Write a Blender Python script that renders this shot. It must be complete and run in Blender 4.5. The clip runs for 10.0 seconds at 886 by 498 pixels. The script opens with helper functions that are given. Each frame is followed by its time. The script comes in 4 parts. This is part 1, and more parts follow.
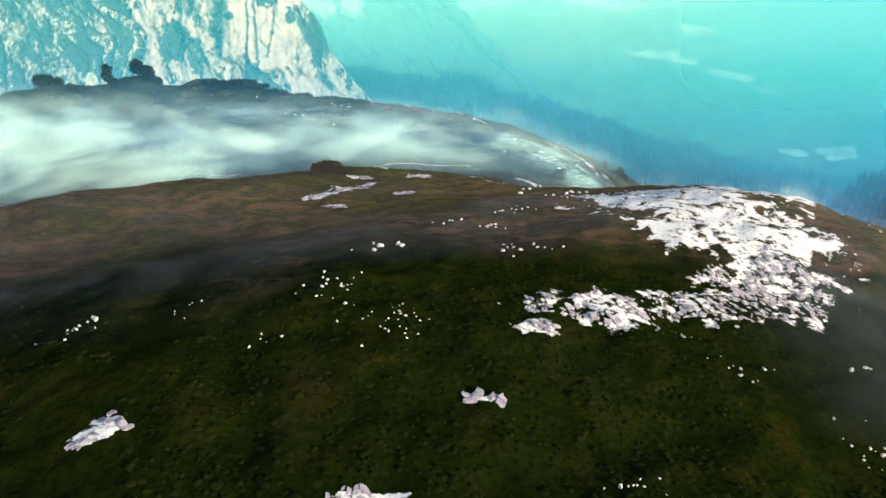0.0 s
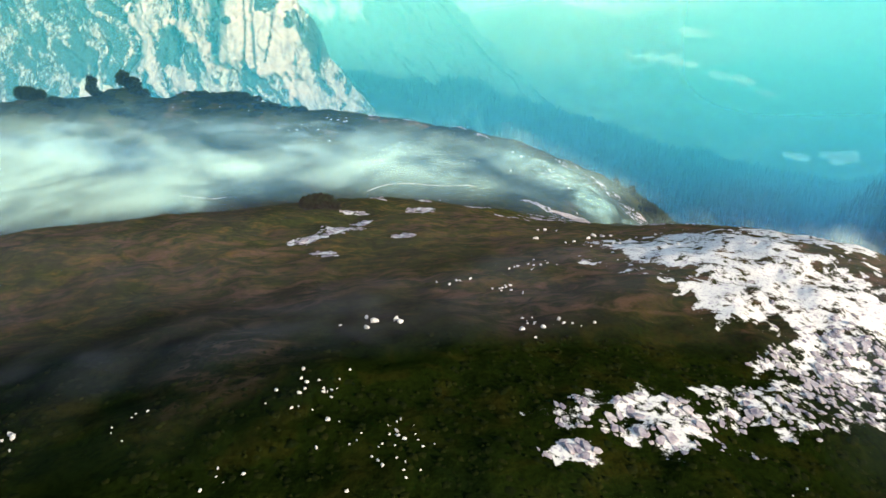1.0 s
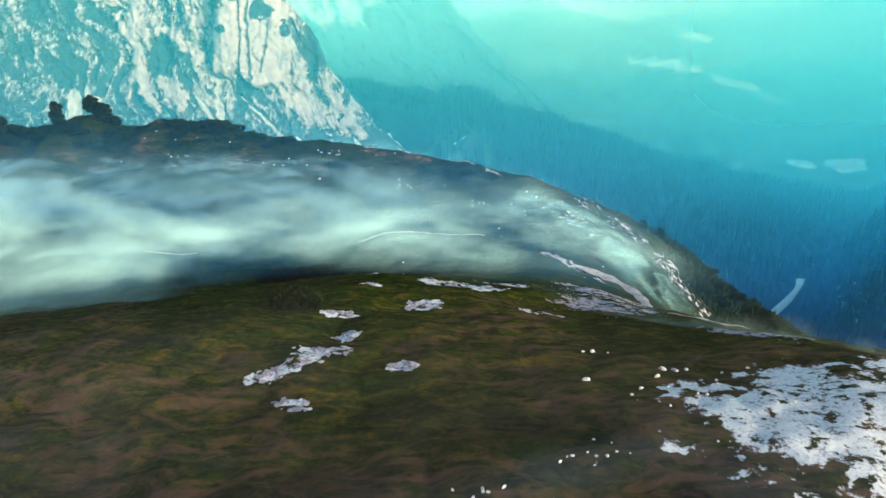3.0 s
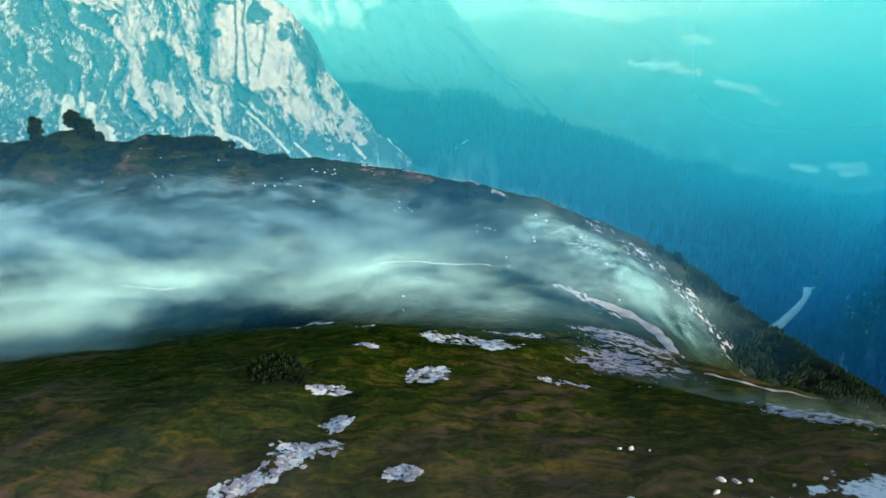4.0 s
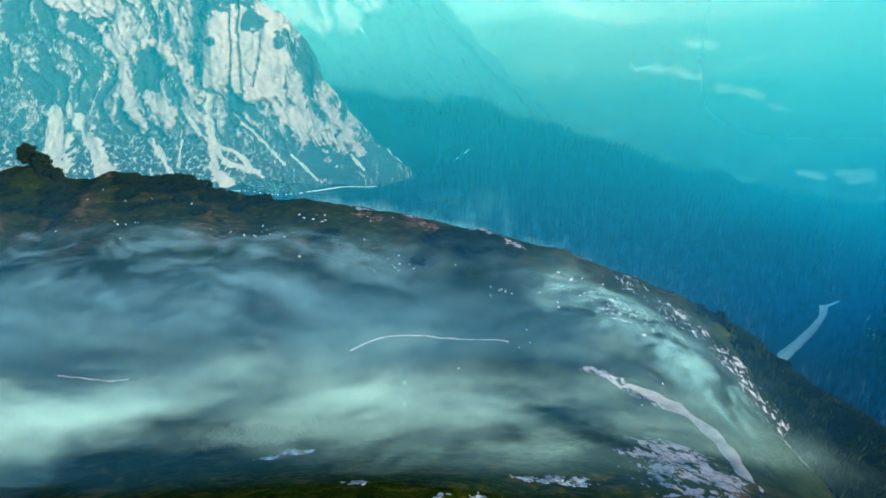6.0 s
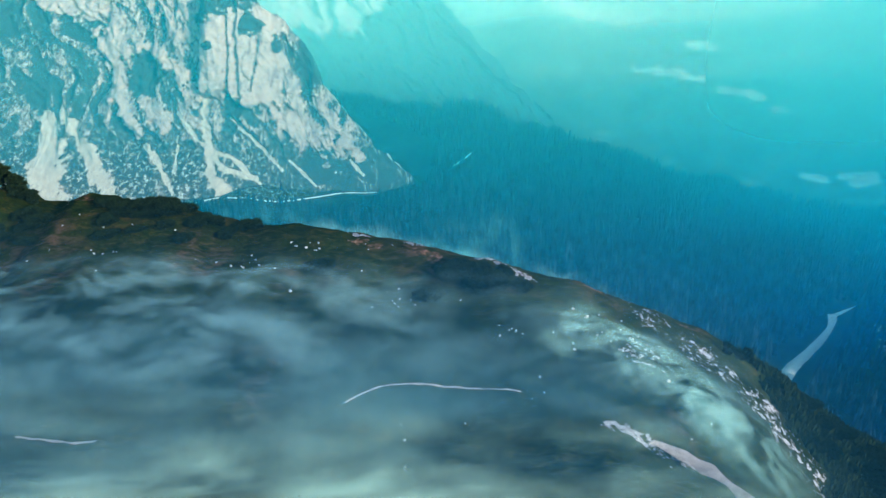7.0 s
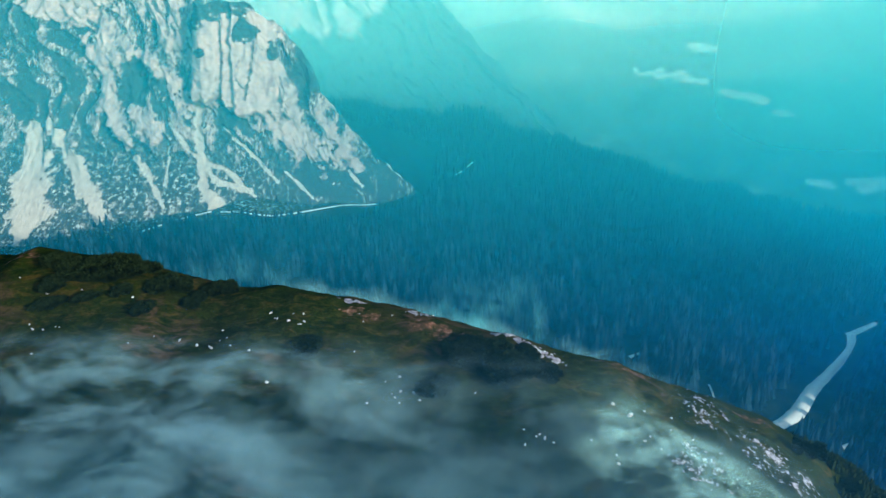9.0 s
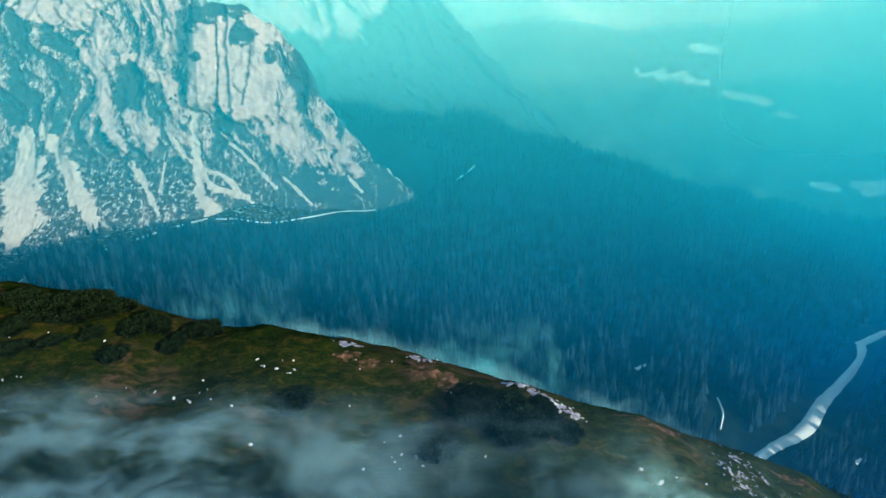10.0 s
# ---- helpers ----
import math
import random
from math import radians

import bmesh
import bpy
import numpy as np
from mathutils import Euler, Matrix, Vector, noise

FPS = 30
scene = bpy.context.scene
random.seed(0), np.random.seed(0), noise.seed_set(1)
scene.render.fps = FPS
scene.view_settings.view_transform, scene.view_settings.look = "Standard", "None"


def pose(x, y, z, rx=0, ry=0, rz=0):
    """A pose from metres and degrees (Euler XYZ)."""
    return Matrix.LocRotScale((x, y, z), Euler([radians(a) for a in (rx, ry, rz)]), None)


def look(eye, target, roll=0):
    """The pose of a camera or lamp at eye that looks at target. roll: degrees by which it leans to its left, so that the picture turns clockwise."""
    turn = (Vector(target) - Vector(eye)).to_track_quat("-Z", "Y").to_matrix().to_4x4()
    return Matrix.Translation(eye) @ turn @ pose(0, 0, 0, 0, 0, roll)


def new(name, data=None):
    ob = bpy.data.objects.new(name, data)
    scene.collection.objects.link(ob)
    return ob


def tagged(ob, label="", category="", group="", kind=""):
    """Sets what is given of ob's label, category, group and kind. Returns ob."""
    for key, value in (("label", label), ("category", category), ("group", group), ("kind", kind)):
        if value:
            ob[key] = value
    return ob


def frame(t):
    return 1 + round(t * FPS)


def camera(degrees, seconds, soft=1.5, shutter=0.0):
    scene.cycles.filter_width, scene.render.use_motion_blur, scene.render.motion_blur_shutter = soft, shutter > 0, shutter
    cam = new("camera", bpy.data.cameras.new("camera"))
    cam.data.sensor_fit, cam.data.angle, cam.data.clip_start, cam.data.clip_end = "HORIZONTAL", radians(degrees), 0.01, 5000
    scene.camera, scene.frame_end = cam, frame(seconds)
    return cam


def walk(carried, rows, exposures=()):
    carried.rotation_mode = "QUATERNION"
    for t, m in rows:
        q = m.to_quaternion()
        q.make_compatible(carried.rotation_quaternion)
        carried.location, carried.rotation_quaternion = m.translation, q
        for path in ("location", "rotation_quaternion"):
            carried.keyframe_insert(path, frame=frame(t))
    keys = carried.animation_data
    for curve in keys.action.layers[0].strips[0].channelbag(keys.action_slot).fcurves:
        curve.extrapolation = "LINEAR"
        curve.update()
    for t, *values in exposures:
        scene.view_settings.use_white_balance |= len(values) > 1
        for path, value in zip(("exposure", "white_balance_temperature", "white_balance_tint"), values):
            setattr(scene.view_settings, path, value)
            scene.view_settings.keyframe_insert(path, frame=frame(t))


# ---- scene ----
cam = camera(66.0, 10.0, soft=1.5)
# seconds, x, y, z in metres, pitch and yaw in degrees
PATH = [
    (0.0, 0.000, 0.000, 60.000, -24.000, -0.000),
    (0.5, -0.266, 6.266, 60.453, -23.916, 0.003),
    (1.0, -0.544, 12.520, 60.917, -23.835, 0.004),
    (1.5, -0.833, 18.765, 61.390, -23.758, 0.004),
    (2.0, -1.132, 25.002, 61.873, -23.683, 0.003),
    (2.5, -1.441, 31.232, 62.364, -23.612, 0.001),
    (3.0, -1.759, 37.457, 62.861, -23.545, -0.001),
    (3.5, -2.086, 43.678, 63.365, -23.481, -0.005),
    (4.0, -2.422, 49.896, 63.874, -23.421, -0.008),
    (4.5, -2.764, 56.114, 64.386, -23.365, -0.011),
    (5.0, -3.114, 62.332, 64.902, -23.313, -0.015),
    (5.5, -3.470, 68.553, 65.420, -23.266, -0.018),
    (6.0, -3.832, 74.777, 65.939, -23.222, -0.020),
    (6.5, -4.200, 81.005, 66.459, -23.183, -0.021),
    (7.0, -4.571, 87.241, 66.978, -23.149, -0.022),
    (7.5, -4.947, 93.484, 67.495, -23.119, -0.021),
    (8.0, -5.327, 99.737, 68.009, -23.094, -0.019),
    (8.5, -5.709, 106.000, 68.520, -23.074, -0.015),
    (9.0, -6.094, 112.276, 69.026, -23.059, -0.010),
    (9.5, -6.480, 118.566, 69.526, -23.049, -0.002),
    (10.0, -6.867, 124.871, 70.020, -23.044, 0.008),
]
walk(cam, [(t, pose(x, y, z, 90 + p, 0, w)) for t, x, y, z, p, w in PATH], exposures=((0.0, 1.92, 8000, 5), (2.5, 1.82, 7600, 1), (5.0, 1.58, 6400, -4), (10.0, 1.42, 6250, -3)))

# ---- light ----
SUN_DIR = Vector((0.74, -0.62, 0.25)).normalized()
world = bpy.data.worlds.new("sky")
scene.world = world
world.use_nodes = True
wn, wl = world.node_tree.nodes, world.node_tree.links
sky = wn.new("ShaderNodeTexSky")
sky.sky_type, sky.sun_disc = "NISHITA", False
sky.sun_elevation = math.asin(SUN_DIR.z)
sky.sun_rotation = math.atan2(SUN_DIR.x, SUN_DIR.y)
sky.altitude, sky.air_density, sky.dust_density = 2000, 1.2, 2.0
wl.new(sky.outputs[0], wn["Background"].inputs[0])
wn["Background"].inputs[1].default_value = 0.115
sun = new("sun", bpy.data.lights.new("sun", "SUN"))
sun.data.energy, sun.data.angle, sun.data.color = 2.7, radians(5), (1.0, 0.94, 0.84)
sun.matrix_world = look(SUN_DIR * 300, (0, 0, 0))
scene.cycles.transparent_max_bounces = 40


# ---- numeric helpers ----
def smooth(a, b, v):
    u = np.clip((v - a) / (b - a), 0, 1)
    return u * u * (3 - 2 * u)


def gnoise(x, y, seed=0):
    """Gradient noise on numpy arrays, about -1 to 1."""
    xi, yi = np.floor(x).astype(np.int64), np.floor(y).astype(np.int64)
    fx, fy = x - xi, y - yi

    def corner(i, j):
        h = (xi + i) * 374761393 + (yi + j) * 668265263 + seed * 974634541
        h = (h ^ (h >> 13)) * 1274126177
        a = ((h ^ (h >> 16)) & 0xFFFF) * (2 * np.pi / 65536)
        return np.cos(a) * (fx - i) + np.sin(a) * (fy - j)

    u, v = fx * fx * fx * (fx * (fx * 6 - 15) + 10), fy * fy * fy * (fy * (fy * 6 - 15) + 10)
    a = corner(0, 0) * (1 - u) + corner(1, 0) * u
    b = corner(0, 1) * (1 - u) + corner(1, 1) * u
    return 1.5 * (a * (1 - v) + b * v)


def fbm(x, y, octaves=4, seed=0, gain=0.5):
    out, amp = 0.0, 1.0
    for k in range(octaves):
        out = out + amp * gnoise(x * 2**k + 17.3 * k, y * 2**k - 9.1 * k, seed + k)
        amp *= gain
    return out


def line_at(v, *knots):
    return np.interp(v, [k[0] for k in knots], [k[1] for k in knots])


# ---- landform: cross-sections of the ridge, heights in metres ----
SECTION_X = np.array([-150, -90, -45, -12, 18, 45, 85.0])
SECTIONS = {
    -20: (11, 25.2, 32, 34.5, 35, 29.1, 6),
    25: (9.1, 23.9, 31.7, 33.9, 32.3, 27.4, 12.2),
    50: (8.1, 22.8, 29.6, 34.9, 32.5, 26.8, 16.1),
    75: (8.2, 21.2, 27.2, 30, 32.3, 31.4, 16.6),
    98: (8, 17.8, 28.5, 27.6, 26.3, 25.6, 8.6),
    120: (5.5, 11.7, 18.4, 22.7, 18.7, 14.2, -8.2),
    140: (2.5, 7.2, 10.5, 13.3, 11.8, 1.9, -24.9),
    160: (1.1, 7.8, 8.6, 4.1, 5.2, -7.1, -37.2),
    182: (4.6, 12.2, 11.6, 8.6, 7.1, -2.2, -40.2),
    203: (8.4, 15, 15.2, 12.8, 10.7, -0.4, -28),
    222: (9.1, 21.2, 17.8, 16.2, 11, 3, -20),
    245: (11.4, 20, 18, 17.4, 11.1, 1.1, -23.8),
}
SECTION_Y = np.array(sorted(SECTIONS), float)
SECTION_Z = np.array([SECTIONS[int(y)] for y in SECTION_Y])


def hermite(v, S):
    """For each v the index of its knot span and the weights of four knots round it."""
    i = np.clip(np.searchsorted(S, v, "right") - 1, 0, len(S) - 2)
    h = S[i + 1] - S[i]
    u = (v - S[i]) / h
    a, b = np.maximum(i - 1, 0), np.minimum(i + 2, len(S) - 1)
    m0, m1 = h / (S[i + 1] - S[a]), h / (S[b] - S[i])
    h00, h10, h01, h11 = 2 * u**3 - 3 * u**2 + 1, u**3 - 2 * u**2 + u, -2 * u**3 + 3 * u**2, u**3 - u**2
    return (a, i, i + 1, b), (-h10 * m0, h00 - h11 * m1, h01 + h10 * m0, h11 * m1)


def ridge_height(x, y):
    cx, cy = np.clip(x, SECTION_X[0], SECTION_X[-1]), np.clip(y, SECTION_Y[0], SECTION_Y[-1])
    ix, wx = hermite(cx, SECTION_X)
    iy, wy = hermite(cy, SECTION_Y)
    z = sum(wy[j] * wx[i] * SECTION_Z[iy[j], ix[i]] for j in range(4) for i in range(4))
    brow = line_at(x, (-150, 3.5), (-134, 3.2), (-120, 0), (-113, -1), (-106, 1), (-101, 0.5), (-94, -4), (-88, -4.6), (-82, -2), (-76, -2.3), (-66, -1.5), (-58, -1.2), (-52, -2),
                   (-44, -2.5), (-36, -0.8), (-28, -0.9), (-17, -1.2), (-7, -0.6), (5, 0.1), (13, 0), (22, 0.4), (31, -0.3), (37, 0.8), (46, 2.2), (56, 2), (75, 1.8))
    z = z + brow * smooth(174, 208, y)
    for bx, by, rx, ry, down in ((-42, 100, 16, 14, 1.7), (43, 112, 10, 14, 2.0), (58, 84, 9, 10, 1.5)):
        z = z - down * np.exp(-(((x - bx) / rx) ** 2) - ((y - by) / ry) ** 2)
    crest = line_at(cx, (-150, 238), (-90, 234), (-45, 223), (-12, 216), (2, 211), (18, 206), (45, 204), (85, 203))
    over = y - crest
    z = z - np.where(over > -4, np.where(over < 4, (over + 4) ** 2 / 16, over), 0)
    d = np.maximum(np.abs(x - cx), np.clip(SECTION_Y[0] - y, 0, None))
    return z - 0.6 * d


def valley_height(x, y):
    """A wooded shelf that leans to the right, its far brow, and the hazy plain beyond."""
    shelf = -151 - 0.22 * np.clip(x, -160, 620)
    shelf = shelf + 26 * np.exp(-(((y - 980) / 130) ** 2) - ((x - 20) / 210) ** 2)
    shelf = shelf + 112 * np.exp(-(np.hypot((x - 392) / 92, (y - 505) / 85) ** 4))
    shelf = shelf - 0.42 * np.clip(y - 1010, 0, None)
    shelf = shelf + 0.45 * np.clip(x - 640, 0, 500) * smooth(1250, 950, y)
    plain = -352 + 10 * fbm(x / 300, y / 300, 3, 6) + 10 * np.logaddexp(0, (y - 1700) / 200) + 20 * np.logaddexp(0, (x - 900) / 200)
    plain = plain + 190 * smooth(2300, 4500, y + 0.3 * x) + 60 * smooth(0.1, 0.8, fbm(x / 800, y / 800, 3, 7)) * smooth(1700, 2400, y)
    hills = 7 * fbm(x / 130, y / 130, 4, 5)
    return np.maximum(shelf, plain) + hills


def ground_height(x, y):
    x, y = np.asarray(x, float), np.asarray(y, float)
    a, b = ridge_height(x, y), valley_height(x, y)
    near = np.maximum(a, b) + 4 * np.exp(-np.abs(a - b) / 8)
    w = 1 - smooth(0, 60, b - a)
    lumps = 0.55 * fbm(x / 9, y / 9, 3, 1) + 0.16 * fbm(x / 1.7, y / 1.7, 2, 2)
    steep = smooth(30, 75, x) * (1 - smooth(95, 120, x))
    gully = 1.4 * fbm(x / 11 + y / 26, y / 11, 3, 3) * steep
    return near + w * (lumps + gully)


def gz(x, y):
    return float(ground_height(np.array([x]), np.array([y]))[0])


# ---- mesh helpers ----
def grid_mesh(name, X, Y, Z, materials, smooth_shade=True):
    ny, nx = X.shape
    me = bpy.data.meshes.new(name)
    me.vertices.add(nx * ny)
    me.vertices.foreach_set("co", np.stack([X, Y, Z], -1).astype(np.float32).ravel())
    i = np.arange((ny - 1) * nx).reshape(ny - 1, nx)[:, :-1]
    quads = np.stack([i, i + 1, i + nx + 1, i + nx], -1).reshape(-1, 4)
    add_faces(me, quads)
    for m in materials:
        me.materials.append(m)
    me.polygons.foreach_set("use_smooth", np.full(len(quads), smooth_shade))
    me.update()
    return me


def add_faces(me, faces):
    n, k = faces.shape
    me.loops.add(n * k)
    me.loops.foreach_set("vertex_index", faces.ravel().astype(np.int32))
    me.polygons.add(n)
    me.polygons.foreach_set("loop_start", (np.arange(n) * k).astype(np.int32))


def array_mesh(name, verts, faces, material, smooth_shade=False):
    me = bpy.data.meshes.new(name)
    me.vertices.add(len(verts))
    me.vertices.foreach_set("co", np.asarray(verts, np.float32).ravel())
    add_faces(me, np.asarray(faces))
    me.materials.append(material)
    me.polygons.foreach_set("use_smooth", np.full(len(faces), smooth_shade))
    me.update(calc_edges=True)
    return me


def point_attribute(me, name, values):
    at = me.attributes.new(name, "FLOAT", "POINT")
    at.data.foreach_set("value", np.asarray(values, np.float32).ravel())


def part(name, me, parent, label=""):
    ob = new(name, me)
    ob.parent = parent
    if label:
        ob["label"] = label
    return ob


# ---- materials ----
class Nodes:
    def __init__(self, name):
        self.mat = bpy.data.materials.new(name)
        self.mat.use_nodes = True
        self.tree = self.mat.node_tree
        self.n, self.l = self.tree.nodes, self.tree.links
        self.bsdf = self.n["Principled BSDF"]
        self.out = self.n["Material Output"]

    def add(self, kind, **inputs):
        node = self.n.new(kind)
        for k, v in inputs.items():
            self.put(node.inputs[k.replace("_", " ")], v)
        return node

    def put(self, socket, v):
        if hasattr(v, "is_output"):
            self.l.new(v, socket)
        else:
            socket.default_value = v

    def pos(self, scale=(1, 1, 1)):
        g = self.n.new("ShaderNodeNewGeometry")
        m = self.n.new("ShaderNodeVectorMath")
        m.operation = "MULTIPLY"
        self.l.new(g.outputs["Position"], m.inputs[0])
        m.inputs[1].default_value = scale
        return m.outputs[0]

    def noise(self, scale, detail=4, stretch=(1, 1, 1), rough=0.55, distortion=0.0):
        t = self.add("ShaderNodeTexNoise", Vector=self.pos(stretch), Scale=scale, Detail=detail, Roughness=rough, Distortion=distortion)
        return t.outputs["Fac"]

    def ramp(self, fac, stops):
        r = self.n.new("ShaderNodeValToRGB")
        el = r.color_ramp.elements
        while len(el) < len(stops):
            el.new(0.5)
        for e, (p, c) in zip(el, stops):
            e.position, e.color = p, (*c, 1) if len(c) == 3 else c
        self.l.new(fac, r.inputs[0])
        return r.outputs[0]

    def level(self, fac, a, b):
        r = self.add("ShaderNodeMapRange", Value=fac)
        r.interpolation_type = "SMOOTHSTEP"
        r.inputs["From Min"].default_value, r.inputs["From Max"].default_value = a, b
        return r.outputs[0]

    def math(self, op, a, b=0.0):
        m = self.n.new("ShaderNodeMath")
        m.operation = op
        self.put(m.inputs[0], a)
        self.put(m.inputs[1], b)
        return m.outputs[0]

    def mix(self, fac, a, b, blend="MIX"):
        m = self.n.new("ShaderNodeMix")
        m.data_type, m.blend_type = "RGBA", blend
        self.put(m.inputs[0], fac)
        self.put(m.inputs[6], a if hasattr(a, "is_output") else (*a, 1))
        self.put(m.inputs[7], b if hasattr(b, "is_output") else (*b, 1))
        return m.outputs[2]

    def attr(self, name):
        a = self.n.new("ShaderNodeAttribute")
        a.attribute_name = name
        return a.outputs["Fac"]

    def normal_z(self):
        g = self.n.new("ShaderNodeNewGeometry")
        s = self.n.new("ShaderNodeSeparateXYZ")
        self.l.new(g.outputs["Normal"], s.inputs[0])
        return s.outputs[2]

    def bump(self, fac, strength, distance):
        b = self.add("ShaderNodeBump", Height=fac, Strength=strength, Distance=distance)
        self.l.new(b.outputs[0], self.bsdf.inputs["Normal"])

    def finish(self, colour, rough=0.9, spec=0.2):
        self.put(self.bsdf.inputs["Base Color"], colour)
        self.put(self.bsdf.inputs["Roughness"], rough)
        self.put(self.bsdf.inputs["Specular IOR Level"], spec)
        return self.mat


def ground_material():
    m = Nodes("alpine_heath")
    big, mid, fine = m.noise(0.055, 3), m.noise(0.28, 4, distortion=0.6), m.noise(2.2, 4)
    # near-black green turf, with paler olive tufts where the attribute is high
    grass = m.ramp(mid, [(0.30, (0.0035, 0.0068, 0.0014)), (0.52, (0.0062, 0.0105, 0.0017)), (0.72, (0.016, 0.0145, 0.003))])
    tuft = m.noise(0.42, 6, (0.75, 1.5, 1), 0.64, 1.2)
    olive_turf = m.ramp(tuft, [(0.36, (0.008, 0.018, 0.0025)), (0.52, (0.025, 0.035, 0.004)), (0.72, (0.115, 0.064, 0.012))])
    grass = m.mix(m.math("MULTIPLY", m.attr("olive_turf"), 0.9), grass, olive_turf)
    heath = m.ramp(fine, [(0.30, (0.055, 0.027, 0.018)), (0.55, (0.140, 0.068, 0.046)), (0.75, (0.25, 0.125, 0.115))])
    colour = m.mix(m.math("MULTIPLY", m.math("MULTIPLY", m.attr("heath"), m.level(m.noise(0.35, 6, (0.6, 1.2, 1), 0.66, 1.0), 0.42, 0.66)), 0.6), grass, heath)
    colour = m.mix(m.math("MULTIPLY", m.level(big, 0.55, 0.72), 0.6), colour, (0.009, 0.017, 0.005))
    colour = m.mix(m.level(fine, 0.35, 0.75), colour, m.mix(0.5, colour, (0.0, 0.0, 0.0)))
    scar = m.ramp(m.noise(1.6, 5), [(0.35, (0.10, 0.042, 0.026)), (0.55, (0.18, 0.080, 0.050)), (0.7, (0.30, 0.17, 0.13))])
    colour = m.mix(m.level(m.math("ADD", m.noise(0.9, 5), m.math("SUBTRACT", m.attr("scar"), 1.0)), 0.28, 0.62), colour, scar)
    earth = m.ramp(m.noise(3.5, 5), [(0.3, (0.24, 0.20, 0.27)), (0.46, (0.54, 0.515, 0.53)), (0.62, (0.57, 0.55, 0.54))])
    # flank ground: mauve, and dimmed in colour where the sun strikes full
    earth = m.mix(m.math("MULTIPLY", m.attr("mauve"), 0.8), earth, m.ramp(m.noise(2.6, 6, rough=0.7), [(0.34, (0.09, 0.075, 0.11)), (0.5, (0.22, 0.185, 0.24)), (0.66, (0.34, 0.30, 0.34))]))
    cover = m.math("ADD", m.noise(0.75, 7, rough=0.70), m.math("MULTIPLY", m.math("SUBTRACT", m.attr("bare"), 1.0), 0.45))
    cover = m.math("ADD", cover, m.math("MULTIPLY", m.math("SUBTRACT", m.noise(0.2, 4), 0.5), 0.35))
    colour = m.mix(m.level(cover, 0.42, 0.50), colour, earth)
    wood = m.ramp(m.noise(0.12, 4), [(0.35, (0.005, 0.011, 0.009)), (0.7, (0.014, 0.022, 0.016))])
    meadow = m.ramp(m.noise(0.012, 4), [(0.40, (0.05, 0.09, 0.045)), (0.58, (0.10, 0.15, 0.07)), (0.74, (0.28, 0.27, 0.17))])
    colour = m.mix(m.attr("wood"), colour, wood)
    colour = m.mix(m.attr("meadow"), colour, meadow)
    talus = m.ramp(m.noise(0.42, 6, rough=0.75), [(0.50, (0.018, 0.032, 0.018)), (0.56, (0.10, 0.12, 0.08)), (0.62, (0.50, 0.46, 0.38))])
    colour = m.mix(m.attr("talus"), colour, talus)
    # far clearings: pale fields with sunlit cream put into the colour
    clearing = m.math("ADD", m.noise(0.009, 7, (1, 1, 1), 0.7, 1.0), m.math("MULTIPLY", m.math("SUBTRACT", m.attr("field"), 0.70), 0.4))
    colour = m.mix(m.math("MULTIPLY", m.level(clearing, 0.42, 0.52), m.level(m.attr("field"), 0.02, 0.3)), colour, (0.84, 0.76, 0.58))
    m.bump(m.math("ADD", fine, m.math("MULTIPLY", mid, 1.5)), 0.28, 0.3)
    return m.finish(colour, 1.0, 0.0)


def cliff_material():
    m = Nodes("pale_limestone_cliff")
    streak = m.noise(0.16, 7, (1.0, 0.3, 0.36), 0.68, 1.0)
    blot = m.noise(0.022, 5, (1, 0.8, 0.8))
    fine = m.noise(0.55, 6, (1, 0.5, 0.6), 0.68)
    rock = m.ramp(streak, [(0.30, (0.17, 0.15, 0.15)), (0.40, (0.35, 0.27, 0.24)), (0.54, (0.50, 0.365, 0.30)), (0.75, (0.60, 0.44, 0.355))])
    rock = m.mix(m.level(blot, 0.48, 0.68), rock, m.mix(0.55, rock, (0.55, 0.39, 0.32)))
    rock = m.mix(m.level(fine, 0.33, 0.5), m.mix(0.4, rock, (0.06, 0.07, 0.08)), rock)
    green = m.ramp(fine, [(0.3, (0.012, 0.026, 0.030)), (0.7, (0.060, 0.085, 0.075))])
    mottle = m.math("ADD", m.math("MULTIPLY", m.noise(0.10, 7, (1, 0.4, 0.45), 0.74, 1.2), 0.5), m.math("MULTIPLY", m.noise(0.5, 5, (1, 0.35, 0.42), 0.72, 0.6), 0.5))
    ragged = m.math("ADD", mottle, m.math("MULTIPLY", m.math("SUBTRACT", m.attr("green"), 0.5), 0.26))
    colour = m.mix(m.level(ragged, 0.41, 0.56), rock, green)
    gravel = m.ramp(m.noise(0.5, 5, (1, 0.3, 0.4)), [(0.3, (0.36, 0.30, 0.24)), (0.6, (0.52, 0.43, 0.34))])
    colour = m.mix(m.level(m.math("ADD", m.attr("scree"), m.math("MULTIPLY", fine, 0.7)), 0.58, 1.05), colour, gravel)
    colour = m.mix(m.math("MULTIPLY", m.level(m.noise(0.30, 6, (1, 0.6, 0.9), 0.74), 0.52, 0.60), m.attr("fleck")), colour, gravel)
    m.bump(m.math("ADD", streak, m.math("MULTIPLY", fine, 0.5)), 0.6, 3.0)
    return m.finish(colour, 0.95, 0.05)


